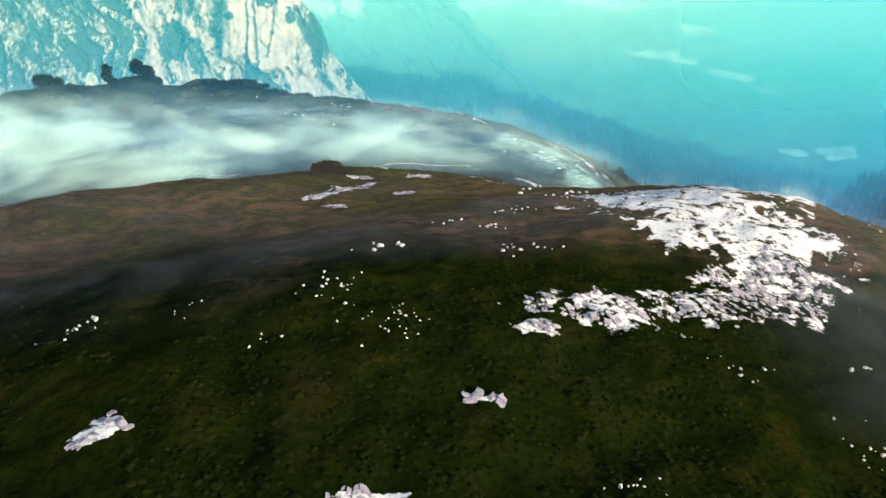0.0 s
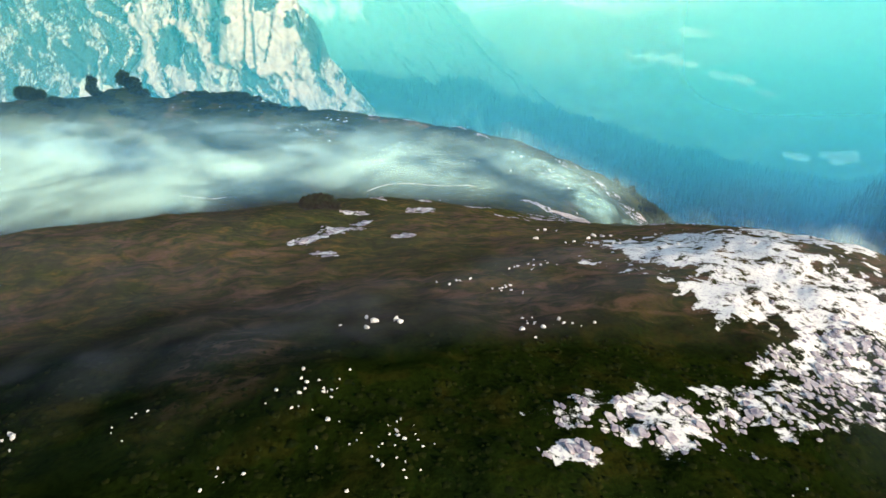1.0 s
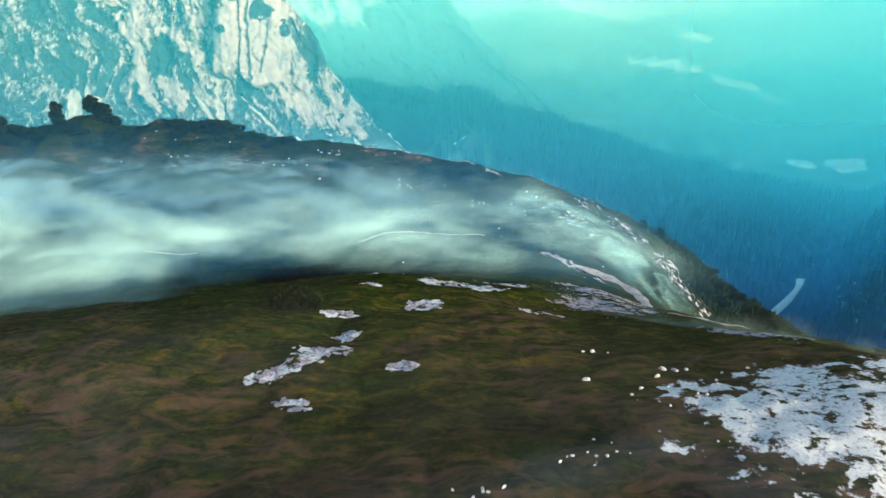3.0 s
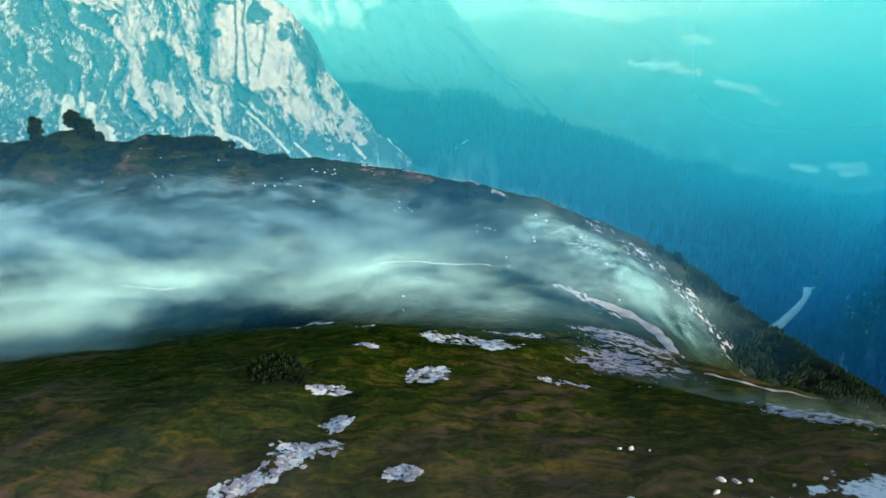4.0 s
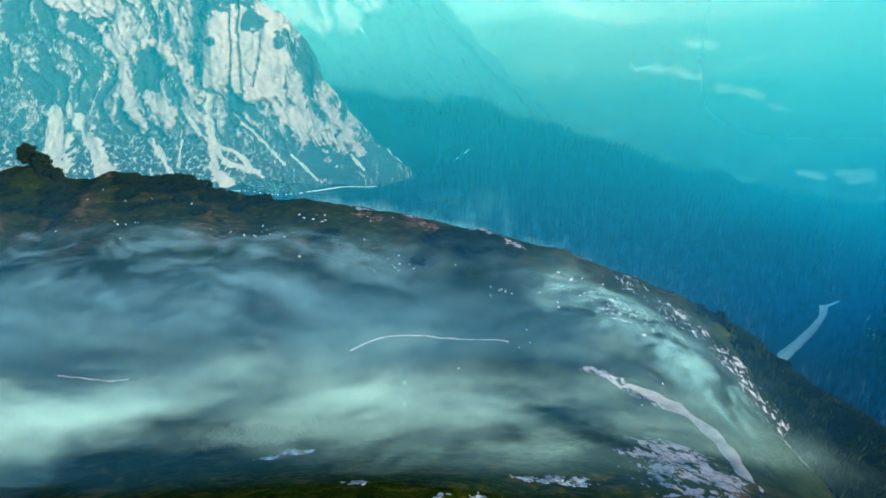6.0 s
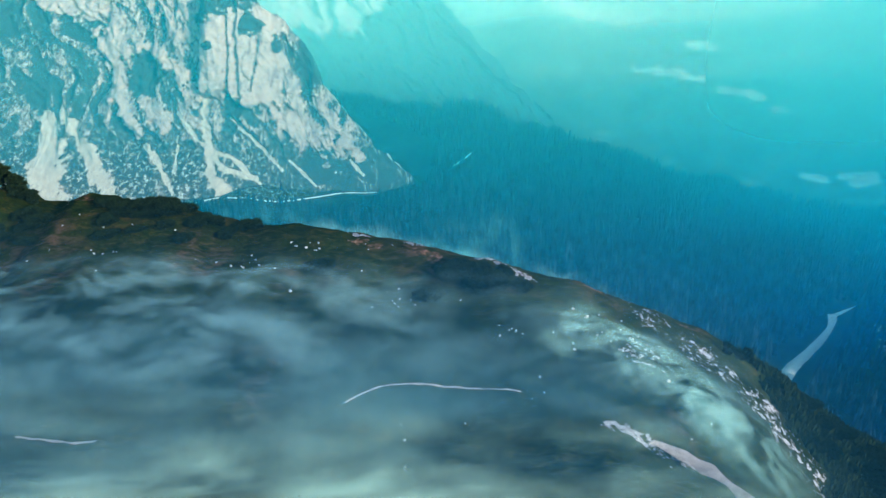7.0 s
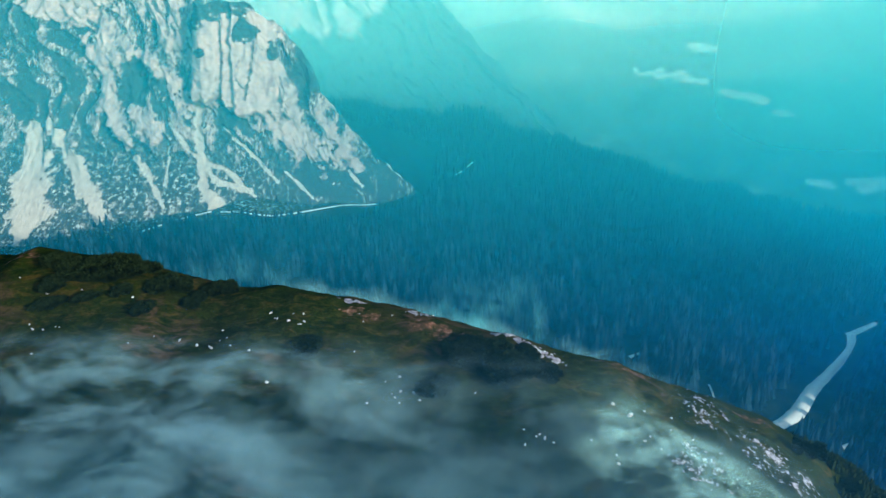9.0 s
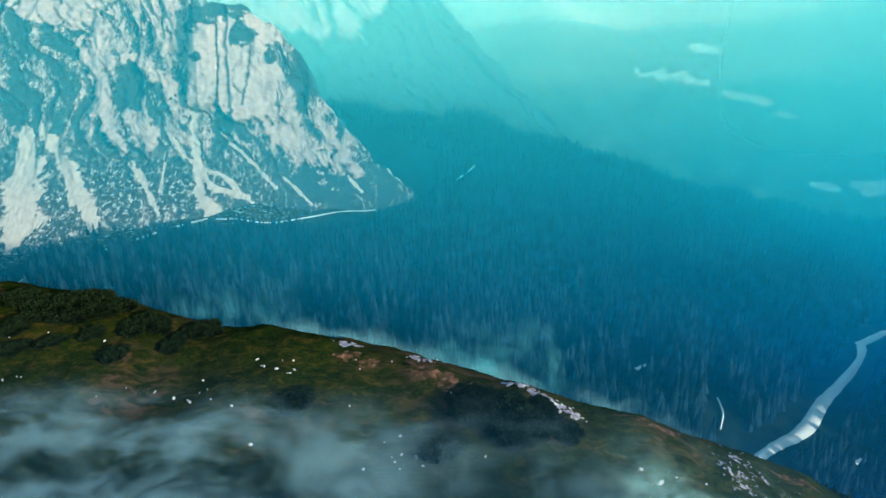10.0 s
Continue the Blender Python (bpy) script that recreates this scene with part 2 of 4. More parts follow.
def rock_material(name, dark, light, scale=1.3):
    m = Nodes(name)
    info = m.n.new("ShaderNodeObjectInfo")
    n = m.noise(scale, 6, rough=0.65)
    colour = m.ramp(n, [(0.28, dark), (0.48, tuple((a + b) / 2 for a, b in zip(dark, light))), (0.66, light)])
    tint = m.ramp(info.outputs["Random"], [(0.0, (0.78, 0.76, 0.80)), (1.0, (1.0, 0.99, 0.96))])
    colour = m.mix(1.0, colour, tint, "MULTIPLY")
    m.bump(n, 0.6, 0.25)
    return m.finish(colour, 0.85, 0.2)


def leaf_material(name, dark, light, scale):
    m = Nodes(name)
    n = m.noise(scale, 4)
    g = m.n.new("ShaderNodeNewGeometry")
    colour = m.ramp(n, [(0.3, dark), (0.7, light)])
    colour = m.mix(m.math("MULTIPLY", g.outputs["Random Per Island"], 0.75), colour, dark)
    return m.finish(colour, 0.95, 0.02)


def bark_material():
    m = Nodes("pine_bark")
    n = m.noise(6.0, 4, (1, 1, 0.25))
    m.bump(n, 0.6, 0.03)
    return m.finish(m.ramp(n, [(0.3, (0.05, 0.035, 0.025)), (0.7, (0.14, 0.10, 0.07))]), 0.9, 0.1)


def track_material(name, dark, light):
    m = Nodes(name)
    n = m.noise(0.6, 5)
    m.bump(n, 0.4, 0.1)
    return m.finish(m.ramp(n, [(0.3, dark), (0.7, light)]), 0.9, 0.15)


def mist_material(name, colour, density, scale, stretch, lo, hi, detail=4, even=True, above=None, open_side=None):
    """Thin vapour: scatters light both ways, with a ragged density."""
    m = Nodes(name)
    tone = (*colour, 1)
    # haze tint by height, paler on the open side, put into the colour
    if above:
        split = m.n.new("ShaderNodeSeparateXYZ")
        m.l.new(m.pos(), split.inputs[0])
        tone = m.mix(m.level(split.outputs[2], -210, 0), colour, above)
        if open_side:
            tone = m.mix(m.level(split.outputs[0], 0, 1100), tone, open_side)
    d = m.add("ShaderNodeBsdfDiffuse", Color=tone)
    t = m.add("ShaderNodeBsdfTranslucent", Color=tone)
    if even:
        facing = m.n.new("ShaderNodeCombineXYZ")
        for k, v in enumerate((0.55, -0.52, 0.65)):
            facing.inputs[k].default_value = v
        m.l.new(facing.outputs[0], d.inputs["Normal"])
    both = m.add("ShaderNodeMixShader", Fac=0.25)
    m.l.new(d.outputs[0], both.inputs[1])
    m.l.new(t.outputs[0], both.inputs[2])
    clear = m.add("ShaderNodeBsdfTransparent")
    n = m.level(m.noise(scale, detail, stretch, 0.62, 0.6), lo, hi)
    fac = m.math("MULTIPLY", m.math("MULTIPLY", n, m.attr("vapour")), density)
    mixed = m.n.new("ShaderNodeMixShader")
    m.put(mixed.inputs[0], fac)
    m.l.new(clear.outputs[0], mixed.inputs[1])
    m.l.new(both.outputs[0], mixed.inputs[2])
    m.l.new(mixed.outputs[0], m.out.inputs[0])
    m.n.remove(m.bsdf)
    return m.mat


GROUND, CLIFF = ground_material(), cliff_material()
LIMESTONE = rock_material("white_limestone", (0.10, 0.075, 0.13), (0.37, 0.345, 0.38), 1.7)
# flank stone: mauve copy of the limestone, dimmed in colour against the full sun
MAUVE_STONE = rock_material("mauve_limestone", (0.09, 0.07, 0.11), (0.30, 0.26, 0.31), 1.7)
PALE_STONE = rock_material("weathered_white_stone", (0.28, 0.26, 0.29), (0.54, 0.52, 0.51), 3.0)
NEEDLES = leaf_material("pine_needles", (0.006, 0.012, 0.006), (0.022, 0.034, 0.012), 1.2)
DWARF = leaf_material("dwarf_pine_needles", (0.005, 0.011, 0.005), (0.020, 0.030, 0.010), 1.5)
# dark spruce with the blue of the valley haze put into the needle colour
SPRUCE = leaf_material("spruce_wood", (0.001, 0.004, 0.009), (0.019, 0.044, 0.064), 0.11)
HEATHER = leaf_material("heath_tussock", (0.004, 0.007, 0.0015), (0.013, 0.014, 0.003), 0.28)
BARK = bark_material()
ROAD = track_material("pale_road_gravel", (0.50, 0.51, 0.46), (0.68, 0.68, 0.62))
PATHDIRT = track_material("pale_trodden_earth", (0.24, 0.17, 0.17), (0.50, 0.40, 0.38))


# ---- ground: one sheet to the horizon ----
def graded(a, b, step, lo, hi, grow):
    core = list(np.arange(a, b + 1e-6, step))
    up, s = [b], step
    while up[-1] < hi:
        s = min(s * grow, 70)
        up.append(up[-1] + s)
    down, s = [a], step
    while down[-1] > lo:
        s = min(s * grow, 70)
        down.append(down[-1] - s)
    return np.array(down[:0:-1] + core + up[1:])


gx, gy = graded(-130, 105, 0.7, -2600, 3000, 1.04), graded(5, 235, 0.7, -500, 4650, 1.025)
X, Y = np.meshgrid(gx, gy)
Z = ground_height(X, Y)
me = grid_mesh("ground", X, Y, Z, [GROUND])


def in_blobs(x, y, blobs):
    """How far a place lies inside soft ragged ovals (x, y, rx, ry, turn)."""
    rag = 0.42 * fbm(x / 5, y / 5, 3, 21) + 0.45 * fbm(x / 1.6, y / 1.6, 3, 22)
    out = np.full(x.shape, -1.0)
    for bx, by, rx, ry, turn in blobs:
        c, s = math.cos(radians(turn)), math.sin(radians(turn))
        px, py = (x - bx) * c + (y - by) * s, -(x - bx) * s + (y - by) * c
        out = np.maximum(out, 1 - np.hypot(px / rx, py / ry) - rag * 0.6)
    return out


# ovals of bare limestone: x, y, radii, turn
FIELD = [(26.5, 78.5, 12.5, 10, 20), (31.5, 68, 12, 9, 0), (43, 84, 14, 7, 5), (54, 90, 9, 6, 0)]
LUMPS = [(31, 57.5, 9, 5.5, 25), (24, 51.5, 7.5, 3.6, 15), (13.5, 48, 7, 3.0, 0)]
PATCHES = [(7, 44, 2.6, 1.4, 0), (-17, 88.5, 4.2, 1.5, 25), (-13, 92.5, 3.4, 1.6, 15), (-11.5, 97, 1.4, 2, 0), (-14, 83.5, 2, 1, -20), (-5.5, 89.5, 1.8, 1.5, 0),
           (-3.8, 107.5, 3.4, 1.9, 20), (9.5, 108.3, 3, 1.3, 0), (1.3, 120.5, 7.2, 3.6, 0), (7.9, 129, 4.5, 1.4, 0), (-10.7, 114, 1.8, 1.5, 0), (-21.5, 136, 4, 1, 5),
           (-12, 124.2, 1.5, 0.8, 0), (-13, 103, 2.4, 1, 0), (-20.3, 32, 1.9, 1.3, 15), (-4, 27.0, 2.2, 0.9, 0), (2.5, 35, 2.0, 0.5, -10)]
FLANK = [(20, 120, 7.5, 10, -10), (25, 138, 8.5, 14, -10), (31.5, 100, 6, 4, -40), (25, 166, 7, 2.2, -20)]
SLOPE = [(35, 199, 6, 8, 20), (43, 191, 9, 7, -20), (52, 187, 9, 8, 0), (58, 180, 8, 12, 20), (30, 186, 7, 6, 0)]
CREST = [(9, 204.5, 5.5, 1.6, -35), (4, 208.5, 3, 0.9, -25), (-22, 217.5, 2.6, 0.8, -10), (-10, 214, 2, 0.6, -20)]
# reddish bare earth on the crest
SCARS = [(-82, 226, 5, 3, 10), (-74, 224, 3, 1.2, 0), (-20, 213.5, 5.5, 2.2, -15), (-7, 209.5, 6, 2.6, -20), (22, 204, 6, 2, -10), (44, 201.5, 6, 1.6, -5)]
BARE = FIELD + LUMPS + PATCHES + FLANK + SLOPE + CREST
FIELDS = [(590, 3240, 190, 110, -25), (965, 2720, 95, 80, -45), (690, 2480, 75, 55, -50), (790, 2390, 120, 45, -25), (905, 2170, 60, 150, 12), (925, 1950, 40, 90, 0), (840, 1400, 70, 60, 0), (740, 1420, 35, 30, 0)]
meadow = smooth(1080, 1300, Y)
wood = smooth(20, 70, valley_height(X, Y) - ridge_height(X, Y)) * (1 - meadow)
heath = smooth(-0.25, 0.45, fbm(X / 22, Y / 22, 3, 8) - 0.9 + 1.2 * smooth(40, 72, Y) - 0.55 * smooth(84, 108, Y) - 0.35 * smooth(135, 150, Y) * smooth(198, 188, Y) - 0.05 * smooth(150, 185, Y) + 0.4 * np.exp(-(((X + 8) / 22) ** 2)) * smooth(185, 205, Y) - 0.5 * smooth(45, 60, X))
halo = smooth(-0.55, 0.05, in_blobs(X, Y, FIELD)) * smooth(56, 66, Y)
heath = np.maximum(heath, halo)
point_attribute(me, "heath", heath)
# paler olive turf from about y 56 to 84 on, darker again in the saddle
point_attribute(me, "olive_turf", smooth(56, 84, Y + 8 * fbm(X / 18, Y / 18, 3, 68)) * (1 - 0.45 * smooth(150, 185, Y) - 0.4 * smooth(135, 150, Y) * smooth(198, 188, Y)))
thick = np.maximum(1.03 * smooth(-0.12, 0.3, in_blobs(X, Y, FIELD)), 0.84 * smooth(-0.05, 0.3, in_blobs(X, Y, LUMPS + CREST)))
thick = np.maximum(thick, 1.0 * smooth(-0.1, 0.25, in_blobs(X, Y, PATCHES)))
thick = np.maximum(thick, 0.95 * smooth(-0.15, 0.4, in_blobs(X, Y, FLANK)))
thin = (0.88 - 0.12 * smooth(165, 175, Y)) * smooth(-0.1, 0.5, in_blobs(X, Y, FLANK + SLOPE + [(a, b, c * 1.35, d * 1.4, e) for a, b, c, d, e in FIELD + LUMPS]))
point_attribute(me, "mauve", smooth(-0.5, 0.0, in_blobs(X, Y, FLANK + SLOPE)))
point_attribute(me, "bare", np.maximum(thick, thin) * (Y < 260))
# the sun-facing right flank also takes the dark wood-floor colour to stay dark
wood = np.maximum(wood, smooth(56, 66, X + 0.25 * (Y - 196)) * smooth(150, 175, Y) * (Y < 300))
point_attribute(me, "scar", 0.9 * smooth(-0.1, 0.4, in_blobs(X, Y, SCARS)))
point_attribute(me, "wood", wood)
foot_y = line_at(X, (-560, 500), (-400, 552), (-300, 584), (-190, 616), (-90, 684), (-20, 775))
talus = smooth(-62, -12, Y - foot_y + 14 * fbm(X / 25, Y / 25, 3, 66)) * smooth(-60, -200, X + 30 * fbm(X / 40, Y / 40, 3, 67)) * smooth(20, 0, Y - foot_y)
talus = np.maximum(talus, smooth(-0.1, 0.3, in_blobs(X / 6, Y / 6, [(50.3, 82, 1.4, 3.2, 10), (52, 83, 1.2, 1.6, 0)])))
point_attribute(me, "talus", talus)
point_attribute(me, "field", smooth(0.0, 0.35, in_blobs(X / 12, Y / 12, [(a / 12, b / 12, c / 12, d / 12, e) for a, b, c, d, e in FIELDS])))
point_attribute(me, "meadow", meadow)
GRID_X, GRID_Y, GRID_Z = gx, gy, Z


def sheet_height(x, y):
    """The height of the ground sheet itself, whose mesh is coarse far off."""
    i = np.clip(np.searchsorted(GRID_X, x, "right") - 1, 0, len(GRID_X) - 2)
    j = np.clip(np.searchsorted(GRID_Y, y, "right") - 1, 0, len(GRID_Y) - 2)
    u, v = (x - GRID_X[i]) / (GRID_X[i + 1] - GRID_X[i]), (y - GRID_Y[j]) / (GRID_Y[j + 1] - GRID_Y[j])
    a = GRID_Z[j, i] * (1 - u) + GRID_Z[j, i + 1] * u
    b = GRID_Z[j + 1, i] * (1 - u) + GRID_Z[j + 1, i + 1] * u
    return a * (1 - v) + b * v


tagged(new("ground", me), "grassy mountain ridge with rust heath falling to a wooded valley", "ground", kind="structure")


# ---- the great cliff: laid out on its face, x across and z up ----
def cliff_base(x):
    return line_at(x, (-560, 500), (-400, 552), (-300, 584), (-190, 616), (-90, 684), (-20, 775), (60, 900))


def cliff_apron(x, y):
    return cliff_foot(x) + np.clip(y - cliff_base(x), -20, 42) / 1.4


def cliff_foot(x):
    return line_at(x, (-560, -70), (-300, -104), (-190, -113), (-90, -133), (-20, -152), (60, -175))


def near_line(x, z, pts, seed, rag=0.45, grain=9):
    """1 on a polyline of the face (x, z, half-width), fading to 0 at a ragged edge."""
    best = np.full(x.shape, 1e9)
    for (ax, az, aw), (bx, bz, bw) in zip(pts, pts[1:]):
        dx, dz = bx - ax, bz - az
        t = np.clip(((x - ax) * dx + (z - az) * dz) / (dx * dx + dz * dz), 0, 1)
        best = np.minimum(best, np.hypot(x - ax - t * dx, z - az - t * dz) / (aw + t * (bw - aw)))
    return smooth(1.0, 0.45, best + rag * fbm(x / grain, z / grain, 4, seed) + 0.5 * rag * fbm(x / 2.5, z / 3.5, 3, seed + 9))


def oval(x, z, cx, cz, rx, rz, seed):
    return smooth(1.15, 0.75, np.hypot((x - cx) / rx, (z - cz) / rz) + 0.4 * fbm(x / 8, z / 8, 4, seed))


# chutes and fans of loose stone, and bare ribs: x, z, half-width
CHUTES = (
    ((-211, -40, 3), (-208, -65, 4), (-201, -90, 4), (-197, -100, 4), (-185, -114, 7)),
    ((-325, -50, 5), (-318, -75, 13), (-308, -106, 14)),
    ((-314, -48, 3), (-300, -68, 5), (-284, -87, 6), (-264, -107, 6)),
    ((-229, -55, 2), (-212, -75, 2), (-190, -96, 2), (-164, -108, 2)),
    ((-203, -84, 1.6), (-185, -90, 1.6), (-160, -112, 1.2)),
    ((-190, -62, 1.5), (-168, -84, 1.6), (-146, -106, 1.4)),
    ((-251, -77, 2.5), (-236, -92, 2), (-222, -108, 1.5)),
    ((-228, -72, 1.2), (-226, -95, 1.2)),
    ((-64, -112, 1), (-46, -130, 1.4)), ((-92, -110, 1.2), (-80, -124, 1.6)), ((-142, -100, 1), (-118, -122, 1.2)),
)
BARE_RIBS = (
    ((-306, 55, 13), (-292, 20, 14), (-286, -2, 13), (-278, -28, 10), (-266, -52, 6), (-256, -70, 4)),
    ((-340, 50, 20), (-322, 30, 12), (-305, 22, 8)),
    ((-262, -2, 4), (-246, -10, 7), (-228, -26, 6), (-216, -44, 4)),
    ((-258, -44, 4), (-246, -54, 8), (-236, -62, 5)),
    ((-141, -36, 4), (-137, -66, 5), (-132, -92, 5)),
    ((-248, 40, 6), (-240, 10, 5)), ((-232, 40, 6), (-226, 4, 5)),
    ((-118, -62, 5), (-98, -92, 6), (-84, -110, 4)), ((-152, -62, 8), (-128, -84, 13), (-104, -104, 11)),
)
DARK_HOLLOWS = ((-261, -28, 8, 17), (-188, -58, 9, 15), (-222, -90, 12, 14), (-296, 20, 8, 10), (-132, -18, 5, 30), (-112, -108, 22, 10), (-250, -96, 10, 10))


def cliff_surface(nx, nv):
    x = np.linspace(-545, 40, nx)
    v = np.linspace(0, 1, nv) ** 0.9
    X, V = np.meshgrid(x, v)
    foot = cliff_foot(X)
    top = line_at(X, (-560, 330), (-380, 240), (-300, 165), (-250, 110), (-224, 60), (-214, 37), (-170, 36), (-158, 24), (-145, 11), (-134, -7), (-119, -44), (-92, -79), (-63, -115), (-26, -151), (40, -192))
    top = top + 3.5 * fbm(X / 13, X * 0, 4, 31)
    Z = foot - 16 + V * np.maximum(top - foot + 16, 3)
    h = Z - foot
    lean = line_at(X, (-300, 0.85), (-215, 0.55), (-205, 0.30), (-140, 0.30), (-125, 0.6))
    Y = cliff_base(X) + 1.4 * np.clip(h, -60, 30) + 0.8 * np.clip(h - 30, 0, 35) + lean * np.clip(h - 65, 0, None)
    # diagonal ribs and gullies that fall to the right
    p = X + 0.42 * Z + 16 * fbm(X / 80, Z / 80, 3, 30)
    ribs = 1 - np.abs(fbm(p / 46, Z / 120, 3, 32))
    fine = 1 - np.abs(fbm(p / 15, Z / 55, 4, 33))
    tiny = 1 - np.abs(fbm((X + 0.3 * Z) / 4.5, Z / 13, 3, 37))
    up = smooth(4, 40, h)
    edge = 2.0 * fbm(Z / 12, X / 30, 3, 38)
    floor = line_at(X, (-215, -40), (-190, -38), (-186, -50), (-146, -56)) + 4 * fbm(X / 9, Z * 0, 2, 39)
    tower = smooth(-213.5, -210.5, X + edge) * smooth(-143, -150, X + 2 * edge + 0.2 * Z + 4) * smooth(-5, 3, Z - floor)
    slabs = np.floor((X + 1.6 * fbm(Z / 14, X / 40, 2, 43) + 215) / 11.5)
    slab_out = 2.6 * np.sin(slabs * 2.4)
    cracks = near_line(X, Z, ((-190, 22, 1.2), (-189, -10, 1.4), (-192, -44, 1.6)), 41, 0.3, 5)
    cracks = np.maximum(cracks, near_line(X, Z, ((-166, 5, 0.9), (-169, -20, 1.1), (-173, -40, 1.0)), 42, 0.3, 5))
    cracks = np.maximum(cracks, near_line(X, Z, ((-178, -24, 0.6), (-172, -34, 0.9)), 44, 0.3, 5))
    chute = np.zeros_like(X)
    for k, pts in enumerate(CHUTES):
        chute = np.maximum(chute, near_line(X, Z, pts, 45 + k))
    bare = np.zeros_like(X)
    for k, pts in enumerate(BARE_RIBS):
        bare = np.maximum(bare, near_line(X, Z, pts, 60 + k, 0.7))
    hollow = np.zeros_like(X)
    for k, (a, b, c, d) in enumerate(DARK_HOLLOWS):
        hollow = np.maximum(hollow, oval(X, Z, a, b, c, d, 75 + k))
    relief = (13 * (ribs - 0.7) + 7 * (fine - 0.7)) * up * (1 - 0.8 * tower) + 1.5 * (tiny - 0.7) * up * (1 - 0.4 * tower)
    relief = relief + tower * (13 + slab_out) - 6 * cracks * tower + 5 * bare * up - 6 * hollow * up - 2.0 * chute * up
    relief = relief + 1.3 * fbm(X / 7, Z / 5, 4, 34) * up
    Y = Y - relief
    fleck = smooth(48, 14, h) * smooth(-120, -200, X)
    green = 0.38 + 0.40 * smooth(0.80, 0.55, fine) + 0.35 * smooth(50, 26, h) - 0.10 * smooth(-215, -235, X) * smooth(0.0, 40, Z) + 0.18 * smooth(-290, -315, X)
    green = green + 0.6 * hollow - 0.85 * bare
    green = np.clip(green, 0, 1) * (1 - 0.97 * tower) + 0.35 * cracks * tower
    cap = tower * smooth(18, 30, Z + 6 * fbm(X / 8, Z / 5, 3, 90) - 0.25 * (X + 190)) + tower * np.maximum(oval(X, Z, -204, -1, 5, 4, 91), np.maximum(oval(X, Z, -151, -5, 5, 8, 92), oval(X, Z, -172, 14, 10, 9, 93)))
    green = np.maximum(green, 0.95 * np.clip(cap, 0, 1))
    return X, Y, Z, h, chute, np.clip(green, 0, 1), fleck


X, Y, Z, H, chute, green, fleck = cliff_surface(560, 300)
# the brow runs back from the skyline
for step, drop in ((3, 0.2), (9, 2.5), (30, 16), (90, 70)):
    X, Z, Y = np.vstack([X, X[-1:]]), np.vstack([Z, Z[299:300] - drop]), np.vstack([Y, Y[299:300] + step])
    chute, green, fleck = (np.vstack([f, f[-1:]]) for f in (chute, green, fleck))
me = grid_mesh("cliff_rock", X, Y, Z, [CLIFF])
point_attribute(me, "scree", chute)
point_attribute(me, "green", green)
point_attribute(me, "fleck", fleck)
cliff = tagged(new("cliff", None), "towering pale limestone cliff with gullies and scree fans", "cliff", kind="structure")
part("rock_face", me, cliff)


# the paler wall farther up the valley
X, V = np.meshgrid(np.linspace(-640, 330, 280), np.linspace(0, 1, 130))
top = line_at(X, (-640, 330), (-420, 260), (-250, 200), (-150, 130), (-60, 50), (40, -60), (150, -170), (260, -270), (330, -329)) + 9 * fbm(X / 30, X * 0, 4, 50)
Z = -330 + V * np.maximum(top + 330, 1)
p = X + 0.75 * Z + 25 * fbm(X / 110, Z / 110, 3, 54)
rib = 1 - np.abs(fbm(p / 52, Z / 150, 4, 51))
low = line_at(X, (-640, -60), (-330, -32), (-260, -46), (-225, -75), (-185, -60), (-150, -45), (-110, 0), (-60, 60)) + 20 * fbm(X / 60, Z / 60, 3, 55)
Y = 1290 + 0.35 * (X + 300) + 0.75 * (Z + 150) - 30 * (rib - 0.6) - 5 * fbm(X / 16, Z / 16, 3, 52)
me = grid_mesh("far_cliff_rock", X * 1.27, Y * 1.27, 65 + (Z - 65) * 1.27, [CLIFF])
streaks = np.zeros_like(X)
for k, pts in enumerate((((-262, 0, 5), (-240, -20, 4), (-215, -52, 2)), ((-200, 5, 4), (-178, -30, 3), (-145, -75, 2)), ((-330, 30, 8), (-300, -20, 3)), ((-230, 40, 7), (-205, 8, 4)))):
    streaks = np.maximum(streaks, near_line(X, Z, pts, 56 + k, 0.5, 20))
point_attribute(me, "scree", streaks)
point_attribute(me, "green", np.clip(smooth(10, -16, Z - low) + 0.3 * smooth(0.75, 0.5, rib), 0, 1))
point_attribute(me, "fleck", X * 0)
far_cliff = tagged(new("far_cliff", None), "distant pale rock wall half lost in blue haze", "cliff", kind="structure")
part("rock_face", me, far_cliff)


# ---- woods on the valley side ----
# pale road and tracks in the valley: x, y, half-width
MAIN_ROAD = ((150, 410, 2.8), (176, 435, 3.2), (196, 452, 4), (223, 476, 5), (251, 510, 4.2), (276, 532, 3.2), (296, 546, 3.4), (306, 562, 4.6), (318, 584, 4.8), (335, 604, 4.4), (351, 620, 4), (386, 652, 3.6))
TRACKS = (
    ((-273, 505, 0.9), (-264, 534, 0.9), (-231, 558, 0.8), (-205, 588, 0.6), (-181, 610, 0.5)),
    ((-181, 606, 0.7), (-143, 612, 0.9), (-113, 655, 0.6), (-66, 711, 0.4)),
    ((2.5, 806, 0.7), (32, 879, 0.9)),
    ((166, 484, 0.7), (160, 460, 0.6), (150, 440, 0.4)),
    ((628, 1568, 8), (720, 1660, 6), (810, 1753, 9)),
    ((712, 1532, 8), (800, 1690, 6), (925, 1856, 10)),
    ((708, 1457, 10), (720, 1397, 14), (777, 1457, 8)),
    ((117, 502, 1.6), (130, 514, 0.8)), ((92, 468, 0.9), (94, 476, 0.9)), ((240, 452, 1.5), (252, 458, 2)),
)
ROADS = (MAIN_ROAD, *TRACKS)
